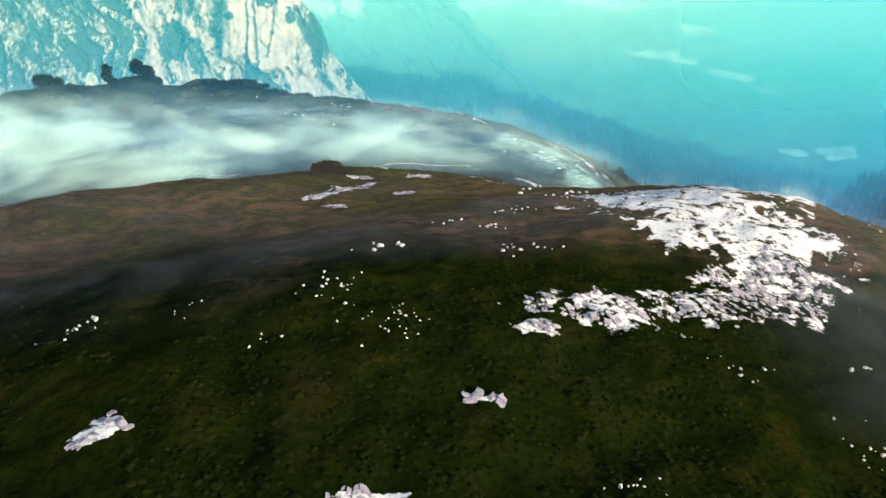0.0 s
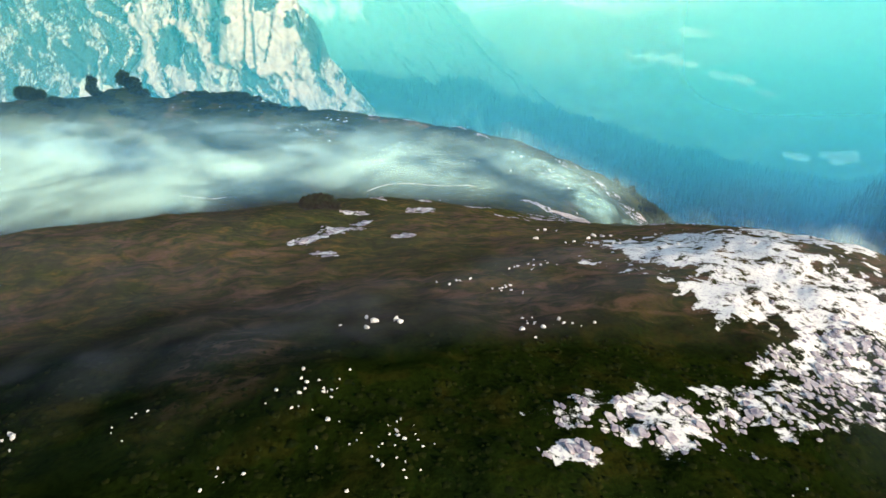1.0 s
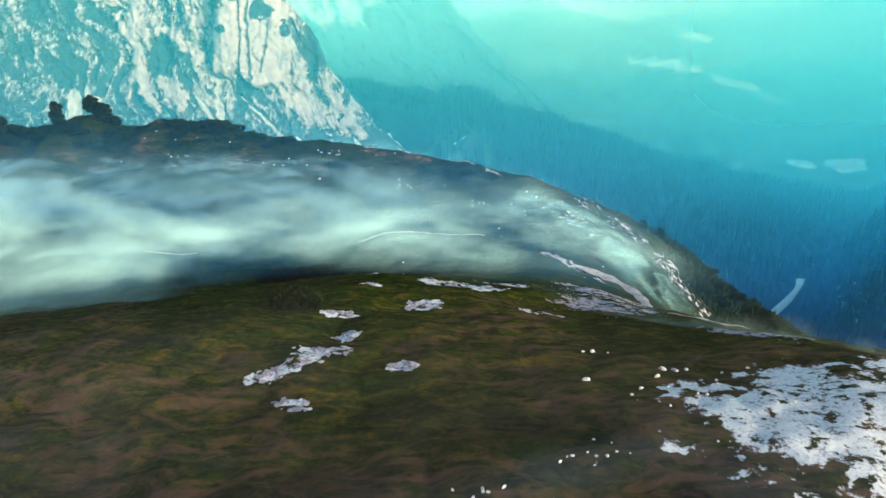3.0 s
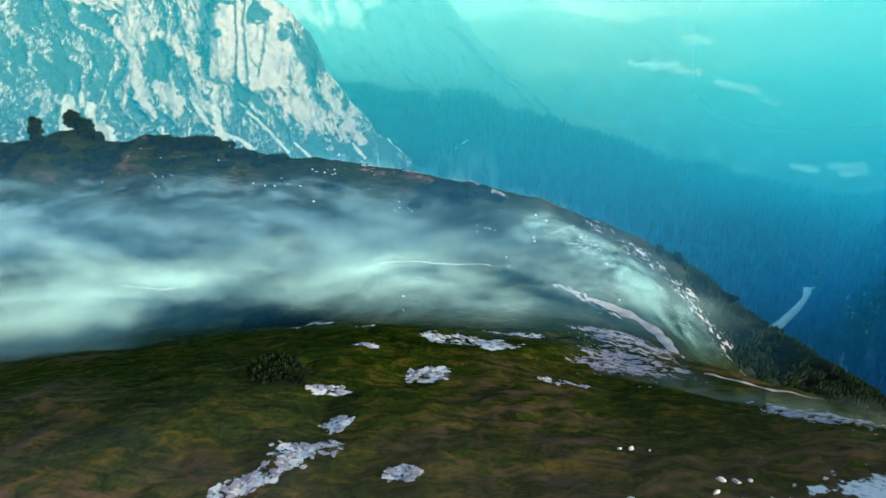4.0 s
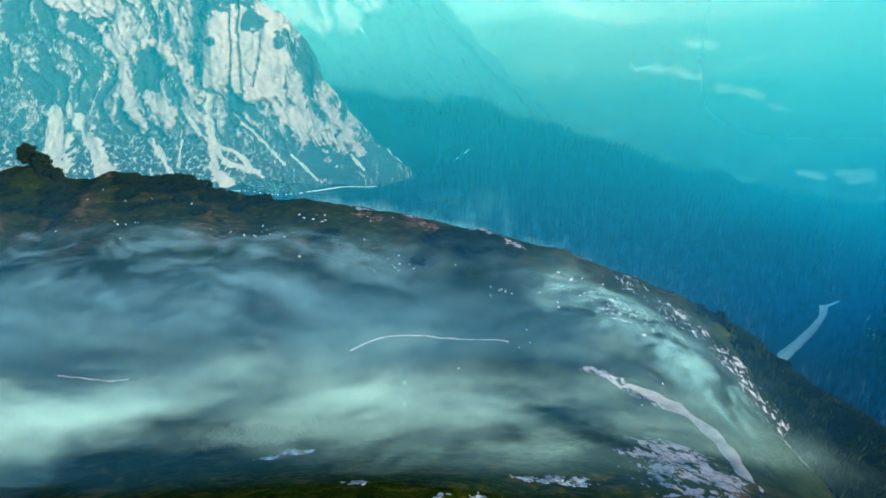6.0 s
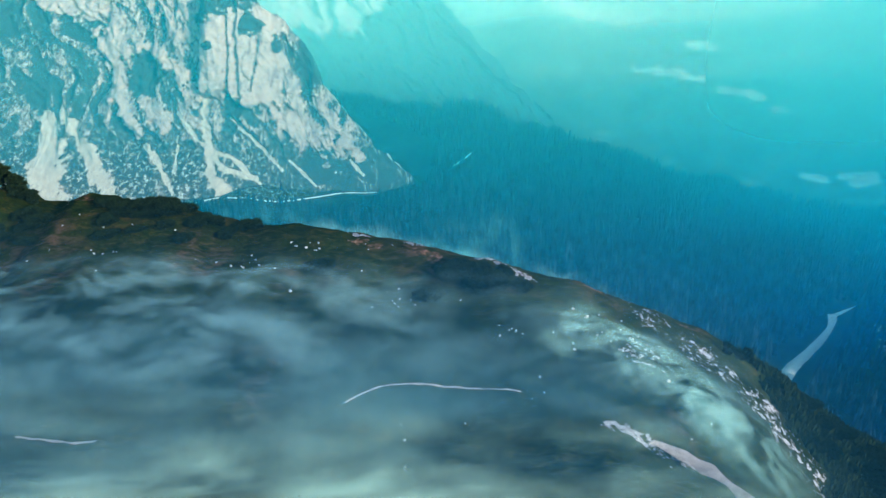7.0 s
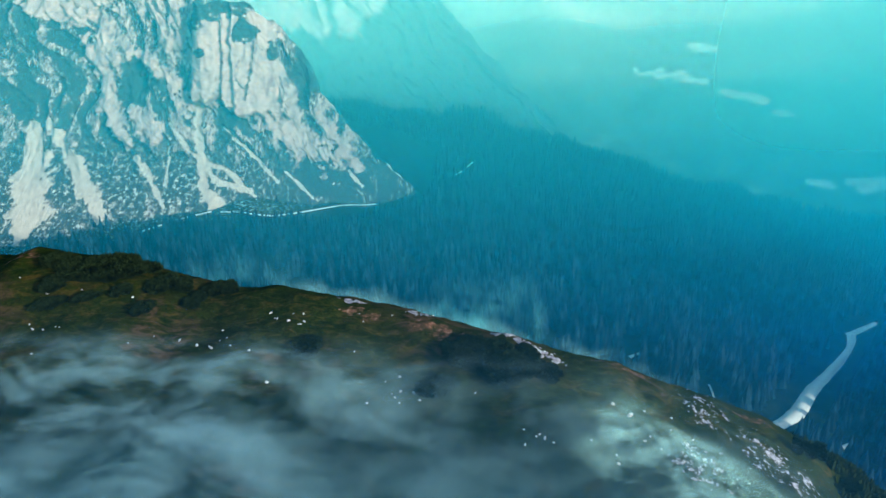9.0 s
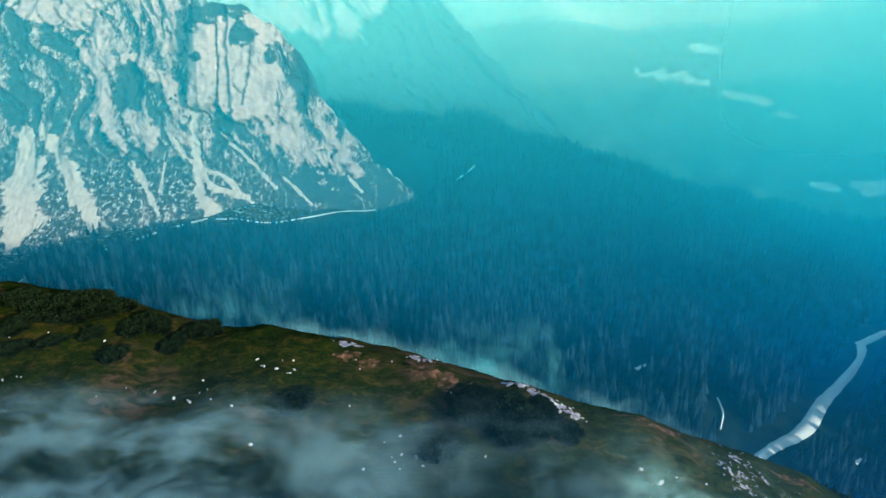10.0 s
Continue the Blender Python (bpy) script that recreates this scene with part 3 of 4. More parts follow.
PATHS = (
    ((15.5, 171.2, 0.4), (22, 169, 0.7), (28, 166, 0.95), (32, 163.5, 1.0), (35.5, 159, 0.9), (36, 150, 0.9), (33, 140, 0.9), (30, 128, 0.8), (28.2, 119, 0.7)),
    ((28.2, 119, 0.7), (29, 116, 0.6), (31, 113.2, 0.5), (35.8, 112.8, 0.5), (41, 113.5, 0.4)),
    ((-20, 170.3, 0.1), (-16.5, 174, 0.13), (-10, 175.4, 0.14), (0, 174.6, 0.14), (9, 173, 0.08)),
    ((-62, 160, 0.15), (-48, 159, 0.2)),
)
# trees: x, y, height, width; bushes: x, y, scale across, scale up
PINES = ((-111.5, 230, 6.2, 3.0), (-101.5, 231, 5.2, 3.4), (-97, 229, 5.2, 3.1), (-93.5, 228, 2.6, 1.6), (49.2, 197.5, 2.6, 1.2), (54.8, 200.3, 3.0, 1.4))
SHRUBS_CREST = ((-134, 232, 1.5, 2.3), (-130.5, 232, 1.4, 1.7), (-122, 226, 1.6, 1.5), (-116, 222, 1.5, 1.2), (-110, 219, 1.3, 1.0), (-97, 229.5, 1.3, 1.0), (-92, 222, 1.5, 0.9), (-88, 220, 1.5, 0.9), (-75, 222.5, 1.8, 0.9), (-71, 221.5, 1.9, 1.0),
                (-67, 222, 1.9, 1.1), (-63, 223, 1.8, 1.1), (-60, 222, 1.7, 1.0), (-70, 218.5, 1.7, 0.8), (-65, 219, 1.7, 0.8), (-55, 218.5, 1.7, 0.9), (-52, 219.5, 1.3, 0.8), (-45.5, 220, 1.4, 0.9),
                (-43, 219, 1.0, 0.7), (-126, 222, 1.4, 1.2), (-101, 218, 1.2, 0.8))
SHRUBS_SLOPE = ((-18.6, 105.5, 1.3, 1.2), (-30, 140.5, 1.5, 1.1), (-25, 141.5, 1.4, 1.1), (-21.5, 142, 1.3, 1.0), (-3.7, 202.5, 1.7, 0.8), (-1.5, 205.2, 1.5, 0.8), (3, 201, 2.1, 1.0), (6, 199.5, 1.9, 0.9),
                (6.5, 202, 1.6, 0.8), (2, 198, 1.6, 0.7), (-7, 196, 1.6, 0.7), (9.5, 200, 1.4, 0.7), (-27, 204, 1.9, 0.8), (52, 200, 1.0, 0.6), (58, 198, 1.2, 0.5))
bush_rng = random.Random(12)
SHRUBS_BAND = tuple((bx, 214.5 + 0.06 * (-60 - bx) + bush_rng.uniform(-3.5, 4.0), bush_rng.uniform(0.9, 1.5), bush_rng.uniform(0.5, 0.9))
                    for bx in (bush_rng.uniform(-128, -47) for _ in range(34)) if abs(bx + 81) > 6)
SHRUBS_BROW = tuple((bx, 197 + bush_rng.uniform(-6, 4), bush_rng.uniform(1.0, 1.7), bush_rng.uniform(0.35, 0.7)) for bx in (bush_rng.uniform(60, 112) for _ in range(44)))
SHRUBS = SHRUBS_CREST + SHRUBS_SLOPE + SHRUBS_BAND + SHRUBS_BROW
# loose stones: x, y, spread, spread, count, least and greatest size
SCATTER_NEAR = ((-8, 48, 1.8, 1.5, 24, 0.14, 0.40), (-3.2, 43.8, 1.3, 1.6, 30, 0.13, 0.36), (-6, 60, 1.2, 0.4, 7, 0.3, 0.75), (8.3, 60, 2, 0.8, 14, 0.18, 0.45), (5.3, 68.5, 1.2, 0.6, 10, 0.2, 0.55),
                (8.2, 73.5, 1.5, 1, 12, 0.2, 0.5), (22, 41, 1.2, 1, 13, 0.14, 0.34), (-19.6, 46.5, 0.8, 0.8, 6, 0.14, 0.3), (-28.3, 45.2, 1.6, 0.7, 12, 0.2, 0.45), (-12, 41.5, 0.6, 0.6, 5, 0.14, 0.3),
                (10, 29, 2, 0.6, 10, 0.14, 0.35), (27, 34, 1.5, 1.5, 16, 0.14, 0.36))
SCATTER_FAR = ((32.4, 45, 1, 1, 3, 0.3, 0.6), (20, 85, 4, 3, 24, 0.25, 0.7), (12.4, 93, 1.5, 0.4, 5, 0.3, 0.6), (0, 71, 1.2, 0.5, 6, 0.25, 0.5), (-42, 205, 5, 2, 10, 0.25, 0.6), (-32, 210.5, 2, 1, 8, 0.3, 0.6),
               (-74, 206, 5, 3, 8, 0.3, 0.6), (-70, 216, 6, 2, 8, 0.3, 0.6), (-12, 195, 2, 2, 8, 0.3, 0.7), (8, 187.5, 2, 1, 6, 0.3, 0.7), (25, 188, 5, 5, 22, 0.3, 0.8), (-25, 205, 12, 5, 16, 0.25, 0.6), (5, 165, 10, 6, 10, 0.3, 0.6))
SCATTER = SCATTER_NEAR + SCATTER_FAR


def spruce_wood():
    rng = np.random.default_rng(4)
    n = 44000
    x, y = rng.uniform(-360, 800, n), rng.uniform(290, 1190, n)
    keep = (valley_height(x, y) - ridge_height(x, y) > 10) & (fbm(x / 45, y / 45, 3, 60) > -0.5)
    front = line_at(x, (-560, 500), (-400, 552), (-300, 584), (-190, 616), (-90, 684), (-20, 800), (15, 1300))
    keep &= (y < front - 42 + 10 * fbm(x / 30, y / 30, 2, 62)) | ((y < front + 25) & (rng.random(n) < 0.04))
    keep |= (x > -170) & (y > 880 - 0.4 * (x + 20)) & (fbm(x / 45, y / 45, 3, 60) > -0.5)
    for pts in ROADS:
        keep &= near_line(x, y, [(px, py, w + 13) for px, py, w in pts], 47, 0.15, 30) < 0.1
    x, y, front = x[keep], y[keep], front[keep]
    z = sheet_height(x, y)
    h = rng.uniform(11, 25, len(x)) * (0.75 + 0.4 * (fbm(x / 60, y / 60, 2, 61) + 0.5))
    h = np.clip(h, 7, 27)
    h = h * (1 - 0.5 * smooth(-110, -20, y - front) * (x < 0))
    r = h * rng.uniform(0.15, 0.21, len(x))
    sides, tiers = 6, ((0.08, 1.0, 0.62), (0.38, 0.72, 0.84), (0.66, 0.45, 1.0))
    verts, faces, base = [], [], 0
    for lo, wide, hi in tiers:
        a = rng.uniform(0, 6.28, len(x))
        ring = []
        for k in range(sides):
            ang = a + k * 2 * np.pi / sides
            rr = r * wide * (1 + 0.3 * (rng.random(len(x)) - 0.5))
            ring.append(np.stack([x + rr * np.cos(ang), y + rr * np.sin(ang), z + h * (lo + 0.06 * (rng.random(len(x)) - 0.5))], -1))
        apex = np.stack([x, y, z + h * hi], -1)
        block = np.stack(ring + [apex], 1)
        verts.append(block.reshape(-1, 3))
        idx = base + np.arange(len(x))[:, None] * (sides + 1)
        for k in range(sides):
            faces.append(np.concatenate([idx + k, idx + (k + 1) % sides, idx + sides], 1))
        base += block.shape[0] * (sides + 1)
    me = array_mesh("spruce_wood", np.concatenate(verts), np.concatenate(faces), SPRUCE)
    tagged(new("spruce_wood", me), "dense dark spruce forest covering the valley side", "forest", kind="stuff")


spruce_wood()


# ---- mist and haze ----
def mist(name, X, Y, Z, density, material, label, category="mist"):
    ny, nx = X.shape
    i = np.arange((ny - 1) * nx).reshape(ny - 1, nx)[:, :-1]
    quads = np.stack([i, i + 1, i + nx + 1, i + nx], -1).reshape(-1, 4)
    density = np.asarray(density).ravel()
    quads = quads[density[quads].max(1) > 0.02]
    used, quads = np.unique(quads, return_inverse=True)
    me = array_mesh(name, np.stack([X, Y, Z], -1).reshape(-1, 3)[used], quads.reshape(-1, 4), material, True)
    point_attribute(me, "vapour", density[used])
    return tagged(new(name, me), label, category, kind="stuff")


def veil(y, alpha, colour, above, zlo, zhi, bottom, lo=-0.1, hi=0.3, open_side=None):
    """An upright tinted sheet that stands in for valley haze, thinner towards its foot."""
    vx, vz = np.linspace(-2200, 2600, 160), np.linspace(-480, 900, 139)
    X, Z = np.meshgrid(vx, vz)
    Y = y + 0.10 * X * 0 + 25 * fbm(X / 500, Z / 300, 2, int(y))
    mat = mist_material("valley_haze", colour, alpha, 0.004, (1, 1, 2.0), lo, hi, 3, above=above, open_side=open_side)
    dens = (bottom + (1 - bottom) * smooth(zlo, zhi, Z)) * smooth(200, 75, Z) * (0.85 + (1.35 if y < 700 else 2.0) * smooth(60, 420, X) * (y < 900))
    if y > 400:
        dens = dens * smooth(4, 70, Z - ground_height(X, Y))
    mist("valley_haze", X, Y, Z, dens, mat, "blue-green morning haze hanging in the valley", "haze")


# distance haze is in the sheet colours: blue near, cream far off and right
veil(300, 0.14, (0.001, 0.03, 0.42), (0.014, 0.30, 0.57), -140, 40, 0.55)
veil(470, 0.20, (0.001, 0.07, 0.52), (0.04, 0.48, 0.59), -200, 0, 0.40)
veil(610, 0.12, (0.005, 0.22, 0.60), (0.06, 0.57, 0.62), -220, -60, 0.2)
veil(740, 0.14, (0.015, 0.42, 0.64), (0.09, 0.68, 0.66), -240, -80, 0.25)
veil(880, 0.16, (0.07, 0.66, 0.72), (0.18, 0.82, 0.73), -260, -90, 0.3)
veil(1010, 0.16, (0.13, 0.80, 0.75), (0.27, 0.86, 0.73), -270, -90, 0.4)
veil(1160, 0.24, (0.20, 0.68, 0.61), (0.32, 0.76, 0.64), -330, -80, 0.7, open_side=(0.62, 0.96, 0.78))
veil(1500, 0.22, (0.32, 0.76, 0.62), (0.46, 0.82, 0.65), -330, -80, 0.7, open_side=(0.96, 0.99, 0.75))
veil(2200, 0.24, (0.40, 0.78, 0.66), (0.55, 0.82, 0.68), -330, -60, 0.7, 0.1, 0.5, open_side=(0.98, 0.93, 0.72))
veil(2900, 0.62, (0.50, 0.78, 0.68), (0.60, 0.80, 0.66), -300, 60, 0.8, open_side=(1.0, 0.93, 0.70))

WHITE = (0.57, 0.84, 0.79)
BLUISH = (0.32, 0.40, 0.60)


def fog_edge(x):
    """Where the fog that fills the saddle begins, on the back of the near ridge."""
    return line_at(x, (-130, 120), (-63, 125), (-46, 130), (-34, 142), (-15, 148), (15, 152), (60, 160))


def curtain(y, alpha, tone, seed):
    """An upright ragged fold of the fog in the saddle, level on top, lifted off the ground near the ridge."""
    X, V = np.meshgrid(np.arange(-165, 75, 2.0), np.linspace(0, 1, 34))
    Y = y + 3.0 * fbm(X / 34, V * 0 + y / 40, 3, seed)
    low = ground_height(X, Y) - 0.5
    top = line_at(X, (-165, 37), (-60, 35), (-20, 32), (0, 31), (30, 25), (48, 14), (75, 4)) + 0.10 * (140 - y) + 2.5 * fbm(X / 24, V * 0, 3, seed + 1)
    Z = low + V * np.maximum(top - low, 0.5)
    base = 21.5 - 36 * smooth(0, 10, Y - fog_edge(X))
    dens = smooth(1.0, 0.55, V + 0.12 * fbm(X / 9, Z / 5, 3, seed + 2)) * smooth(1, 7, top - low) * smooth(base - 3, base + 3, Z) * smooth(54, 14, X) * (0.92 + 0.08 * smooth(-20, -50, X))
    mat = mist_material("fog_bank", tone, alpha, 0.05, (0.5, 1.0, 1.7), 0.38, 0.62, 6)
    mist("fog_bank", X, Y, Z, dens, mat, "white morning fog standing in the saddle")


# front folds white, rear ones darker and bluer: the fog's dimming is in the colour
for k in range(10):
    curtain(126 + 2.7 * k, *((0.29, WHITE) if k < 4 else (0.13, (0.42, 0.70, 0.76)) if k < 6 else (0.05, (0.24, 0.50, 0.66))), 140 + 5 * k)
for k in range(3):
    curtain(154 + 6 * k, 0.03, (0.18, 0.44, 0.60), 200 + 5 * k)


def air(y, alpha):
    """A sheet over the saddle with the blue of haze put into its colour; it thins out upwards."""
    X, Z = np.meshgrid(np.linspace(-260, 330, 60), np.linspace(-90, 50, 60))
    mat = mist_material("blue_air", (0.04, 0.24, 0.50), alpha, 0.02, (1, 1, 2), 0.0, 0.5, 3)
    dens = smooth(48, 24, Z) * smooth(55, 15, X) * smooth(-0.5, 4, Z - ground_height(X, X * 0 + y))
    mist("blue_air", X, X * 0 + y, Z, dens, mat, "thin blue haze hanging over the saddle", "haze")


for y, alpha in ((124, 0.08), (146, 0.08), (168, 0.06)):
    air(y, alpha)


def drape(x0, x1, y0, y1, up, alpha, colour, mask, seed, scale, lo, hi, label, stretch=(0.6, 1, 1)):
    X, Y = np.meshgrid(np.arange(x0, x1, 1.2), np.arange(y0, y1, 1.2))
    dens = mask(X, Y)
    Z = ground_height(X, Y) + 0.4 + up * (0.4 + 0.6 * dens) + 0.5 * fbm(X / 7, Y / 7, 2, seed)
    mat = mist_material("thin_mist", colour, alpha, scale, stretch, lo, hi)
    mist("thin_mist", X, Y, Z, dens, mat, label)


def slope_mask(x, y):
    crest = line_at(x, (-130, 200), (-60, 202), (0, 203), (40, 200), (80, 196))
    m = (0.12 + 0.88 * smooth(160, 178, y)) * smooth(140, 156, y) * smooth(4, -10, y - crest)
    return m * smooth(62, 36, x) * (0.28 + 0.72 * smooth(0, -48, x))


for k in range(4):
    drape(-135, 95, 134, 214, 1.2 + 1.4 * k, 0.21, (0.32, 0.55, 0.68), slope_mask, 80 + k, 0.05 + 0.02 * k, 0.46, 0.68, "drifting thin mist over the heathy slope")


def flank_mask(x, y):
    along = (x - 18) * 0.866 - (y - 191) * 0.5
    off = (x - 18) * 0.5 + (y - 191) * 0.866
    return smooth(11, 1, np.abs(off + 3)) * smooth(-8, 6, along) * smooth(46, 26, along)


for k in range(3):
    drape(6, 84, 148, 212, 0.9 + 1.0 * k, 0.25, (0.46, 0.78, 0.80), flank_mask, 110 + k, 0.13 + 0.04 * k, 0.44, 0.66, "pale mist streaming down the stony flank", (0.7, 1.1, 0.8))


def near_mask(x, y):
    d = np.abs(y - (64 + 0.10 * x + 5 * np.sin(x / 17)))
    band = smooth(11, 2, d) * smooth(32, 8, x) * smooth(-85, -70, x)
    side = smooth(-4, -34, x) * smooth(38, 54, y) * smooth(118, 84, y) * smooth(-105, -90, x)
    edge = smooth(24, 40, x + 0.1 * (70 - y)) * smooth(24, 38, y) * smooth(98, 80, y) * smooth(80, 60, x)
    return np.maximum(np.maximum(band, 0.5 * side), 0.8 * edge)


for k in range(3):
    drape(-108, 84, 34, 122, 0.5 + 0.7 * k, 0.028, BLUISH, near_mask, 90 + k, 0.075 + 0.02 * k, 0.38, 0.66, "thin bluish mist trailing over the heath", (0.5, 1.1, 1))


def ridge_air(y, alpha):
    """Upright sheets tinted mauve as haze over the near ridge, gone at head height of the flight."""
    X, V = np.meshgrid(np.arange(-100, 82, 2.0), np.linspace(0, 1, 30))
    Y = y + 3.0 * fbm(X / 20, V * 0 + y / 30, 3, int(y))
    low = ground_height(X, Y) - 0.3
    Z = low + V * (50 - low)
    dens = smooth(48, 38, Z) * smooth(-100, -80, X) * smooth(82, 60, X) * smooth(0, 3, Z - low)
    mat = mist_material("ridge_air", (0.46, 0.36, 0.48), alpha, 0.05, (0.5, 1.2, 1.5), 0.25, 0.62, 5)
    mist("ridge_air", X, Y, Z, dens, mat, "thin mauve haze over the heath of the near ridge", "haze")


for y, alpha in ((56, 0.012), (64, 0.016), (74, 0.014)):
    ridge_air(y, alpha)


def plume(x0, x1, y, z0, z1, alpha, seed):
    """A wisp that lifts off behind the crest."""
    X, Z = np.meshgrid(np.linspace(x0, x1, 50), np.linspace(z0, z1, 40))
    Y = y - 0.45 * (X - x0) + 1.2 * fbm(X / 6, Z / 6, 2, seed)
    u, v = (X - x0) / (x1 - x0), (Z - z0) / (z1 - z0)
    dens = smooth(0, 0.35, u) * smooth(1, 0.75, u + 0.12 * fbm(X / 5, Z / 5, 3, seed)) * smooth(1, 0.85, u) * smooth(1.0, 0.1, v + 0.5 * (1 - u)) * smooth(0, 0.1, v)
    mat = mist_material("wisp_of_mist", (0.20, 0.72, 0.84), alpha, 0.16, (1, 1, 1), 0.30, 0.62)
    mist("wisp_of_mist", X, Y, Z, dens, mat, "wisp of mist lifting off the ridge crest")


plume(-14, 14, 226, 6, 25, 0.28, 101)
plume(-62, -30, 238, 8, 26, 0.20, 102)


def crest_wisp(x0, x1, line, high, alpha, colour, seed):
    """Mist that streams off behind a crest, dense at its foot."""
    X, V = np.meshgrid(np.linspace(x0, x1, 110), np.linspace(0, 1, 24))
    Y = line_at(X, *line) + 1.5
    Z = ground_height(X, Y) - 1.2 + V * (high + 1.2) * (0.7 + 0.6 * np.clip(fbm(X / 9, X * 0, 3, seed) + 0.4, 0, 1.4))
    u = (X - x0) / (x1 - x0)
    dens = smooth(0, 0.15, u) * smooth(1, 0.85, u) * smooth(1.0, 0.05, V)
    mat = mist_material("crest_mist", colour, alpha, 0.12, (0.7, 1, 1), 0.30, 0.62)
    mist("crest_mist", X, Y, Z, dens, mat, "pale mist streaming over the crest of the ridge")


crest_wisp(14, 72, ((14, 113), (28, 102), (39, 90), (54, 88), (72, 82)), 2.2, 0.42, (0.62, 0.86, 0.84), 120)
crest_wisp(-42, 36, ((-42, 224), (-12, 218), (18, 208), (36, 207)), 3.4, 0.34, (0.36, 0.74, 0.80), 121)


# ---- roads and tracks ----
def ribbon(name, pts, material, label, category, lift=0.25, on_cliff=False):
    """A strip laid on the ground along a line of (x, y, half-width)."""
    pts = np.array(pts, float)
    t = np.concatenate([[0], np.cumsum(np.hypot(*np.diff(pts[:, :2], axis=0).T))])
    u = np.arange(0, t[-1], 2.0 if t[-1] > 60 else 0.8)
    knots = [np.interp(u, t, pts[:, k]) for k in range(3)]
    ker = np.ones(13) / 13
    cx, cy = (np.convolve(np.pad(k, 6, "edge"), ker, "valid") for k in knots[:2])
    dx, dy = np.gradient(cx), np.gradient(cy)
    n = np.hypot(dx, dy) + 1e-9
    side = np.linspace(-1, 1, 5)
    rag = 1 + (0.12 * fbm(u / 9, u * 0, 3, 64) if material is ROAD else np.clip(0.9 * fbm(u / 2.6, u * 0 + 3, 3, 65), -0.85, 0.6))
    X = cx[:, None] - (dy / n * knots[2] * rag)[:, None] * side
    Y = cy[:, None] + (dx / n * knots[2] * rag)[:, None] * side
    Z = sheet_height(X, Y)
    if on_cliff:
        Z = np.maximum(Z, np.where(Y > cliff_base(X) - 20, cliff_apron(X, Y), -900))
    if t[-1] > 60:
        mid = np.convolve(np.pad(Z.mean(1), 10, "edge"), np.ones(21) / 21, "valid")
        Z = np.broadcast_to(mid[:, None], Z.shape)
    Z = Z + lift * (1 - 0.5 * side**2)
    return tagged(new(name, grid_mesh(name, X, Y, Z, [material])), label, category, kind="structure")


for pts in ROADS[:1]:
    ribbon("road", pts, ROAD, "pale winding gravel road through the dark woods", "road", 2.6)
for pts in ROADS[1:]:
    ribbon("track", pts, ROAD, "pale track and streak of gravel on the valley side", "track", 6 if pts[0][1] > 1400 else 1.6, True)
for pts in PATHS:
    ribbon("path", pts, PATHDIRT, "pale trodden path along the grassy slope", "path", 0.12)


# ---- stones and outcrops ----
def stone_mesh(name, seed, flat, material):
    """One worn stone about a metre across, with broken corners, sunk a little."""
    bm = bmesh.new()
    bmesh.ops.create_icosphere(bm, subdivisions=1, radius=0.5)
    off = Vector((seed * 3.7, seed * 1.3, seed * 5.1))
    for v in bm.verts:
        d = v.co.normalized()
        k = 1 + 0.55 * noise.noise(d * 1.4 + off) + 0.25 * noise.noise(d * 3.1 + off)
        p = d * 0.5 * k
        p.z = max(min(p.z, 0.30 + 0.05 * noise.noise(d * 4 + off)), -0.25)
        v.co = Vector((p.x * 1.15, p.y * 0.9, p.z * flat * 2))
    me = bpy.data.meshes.new(name)
    bm.to_mesh(me)
    bm.free()
    me.materials.append(material)
    return me


SLABS = [stone_mesh("slab", k, 0.16, LIMESTONE) for k in range(8)]
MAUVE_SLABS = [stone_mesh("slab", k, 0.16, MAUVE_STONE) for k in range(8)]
STONES = [stone_mesh("stone", 20 + k, 0.8, PALE_STONE) for k in range(8)]


def settle(xs, ys):
    """Heights and upward directions of the ground at many places."""
    e = 0.6
    h = [ground_height(xs + dx, ys + dy) for dx, dy in ((0, 0), (e, 0), (-e, 0), (0, e), (0, -e))]
    ups = np.stack([-(h[1] - h[2]) / (2 * e), -(h[3] - h[4]) / (2 * e), np.ones_like(xs)], -1)
    return h[0], ups


def lie(x, y, z, up, spin, tilt, scale):
    q = Vector((0, 0, 1)).rotation_difference(Vector(up).normalized()).to_matrix().to_4x4()
    return Matrix.Translation((x, y, z)) @ q @ pose(0, 0, 0, tilt * math.sin(spin), tilt * math.cos(spin), math.degrees(spin)) @ Matrix.Diagonal((*scale, 1))


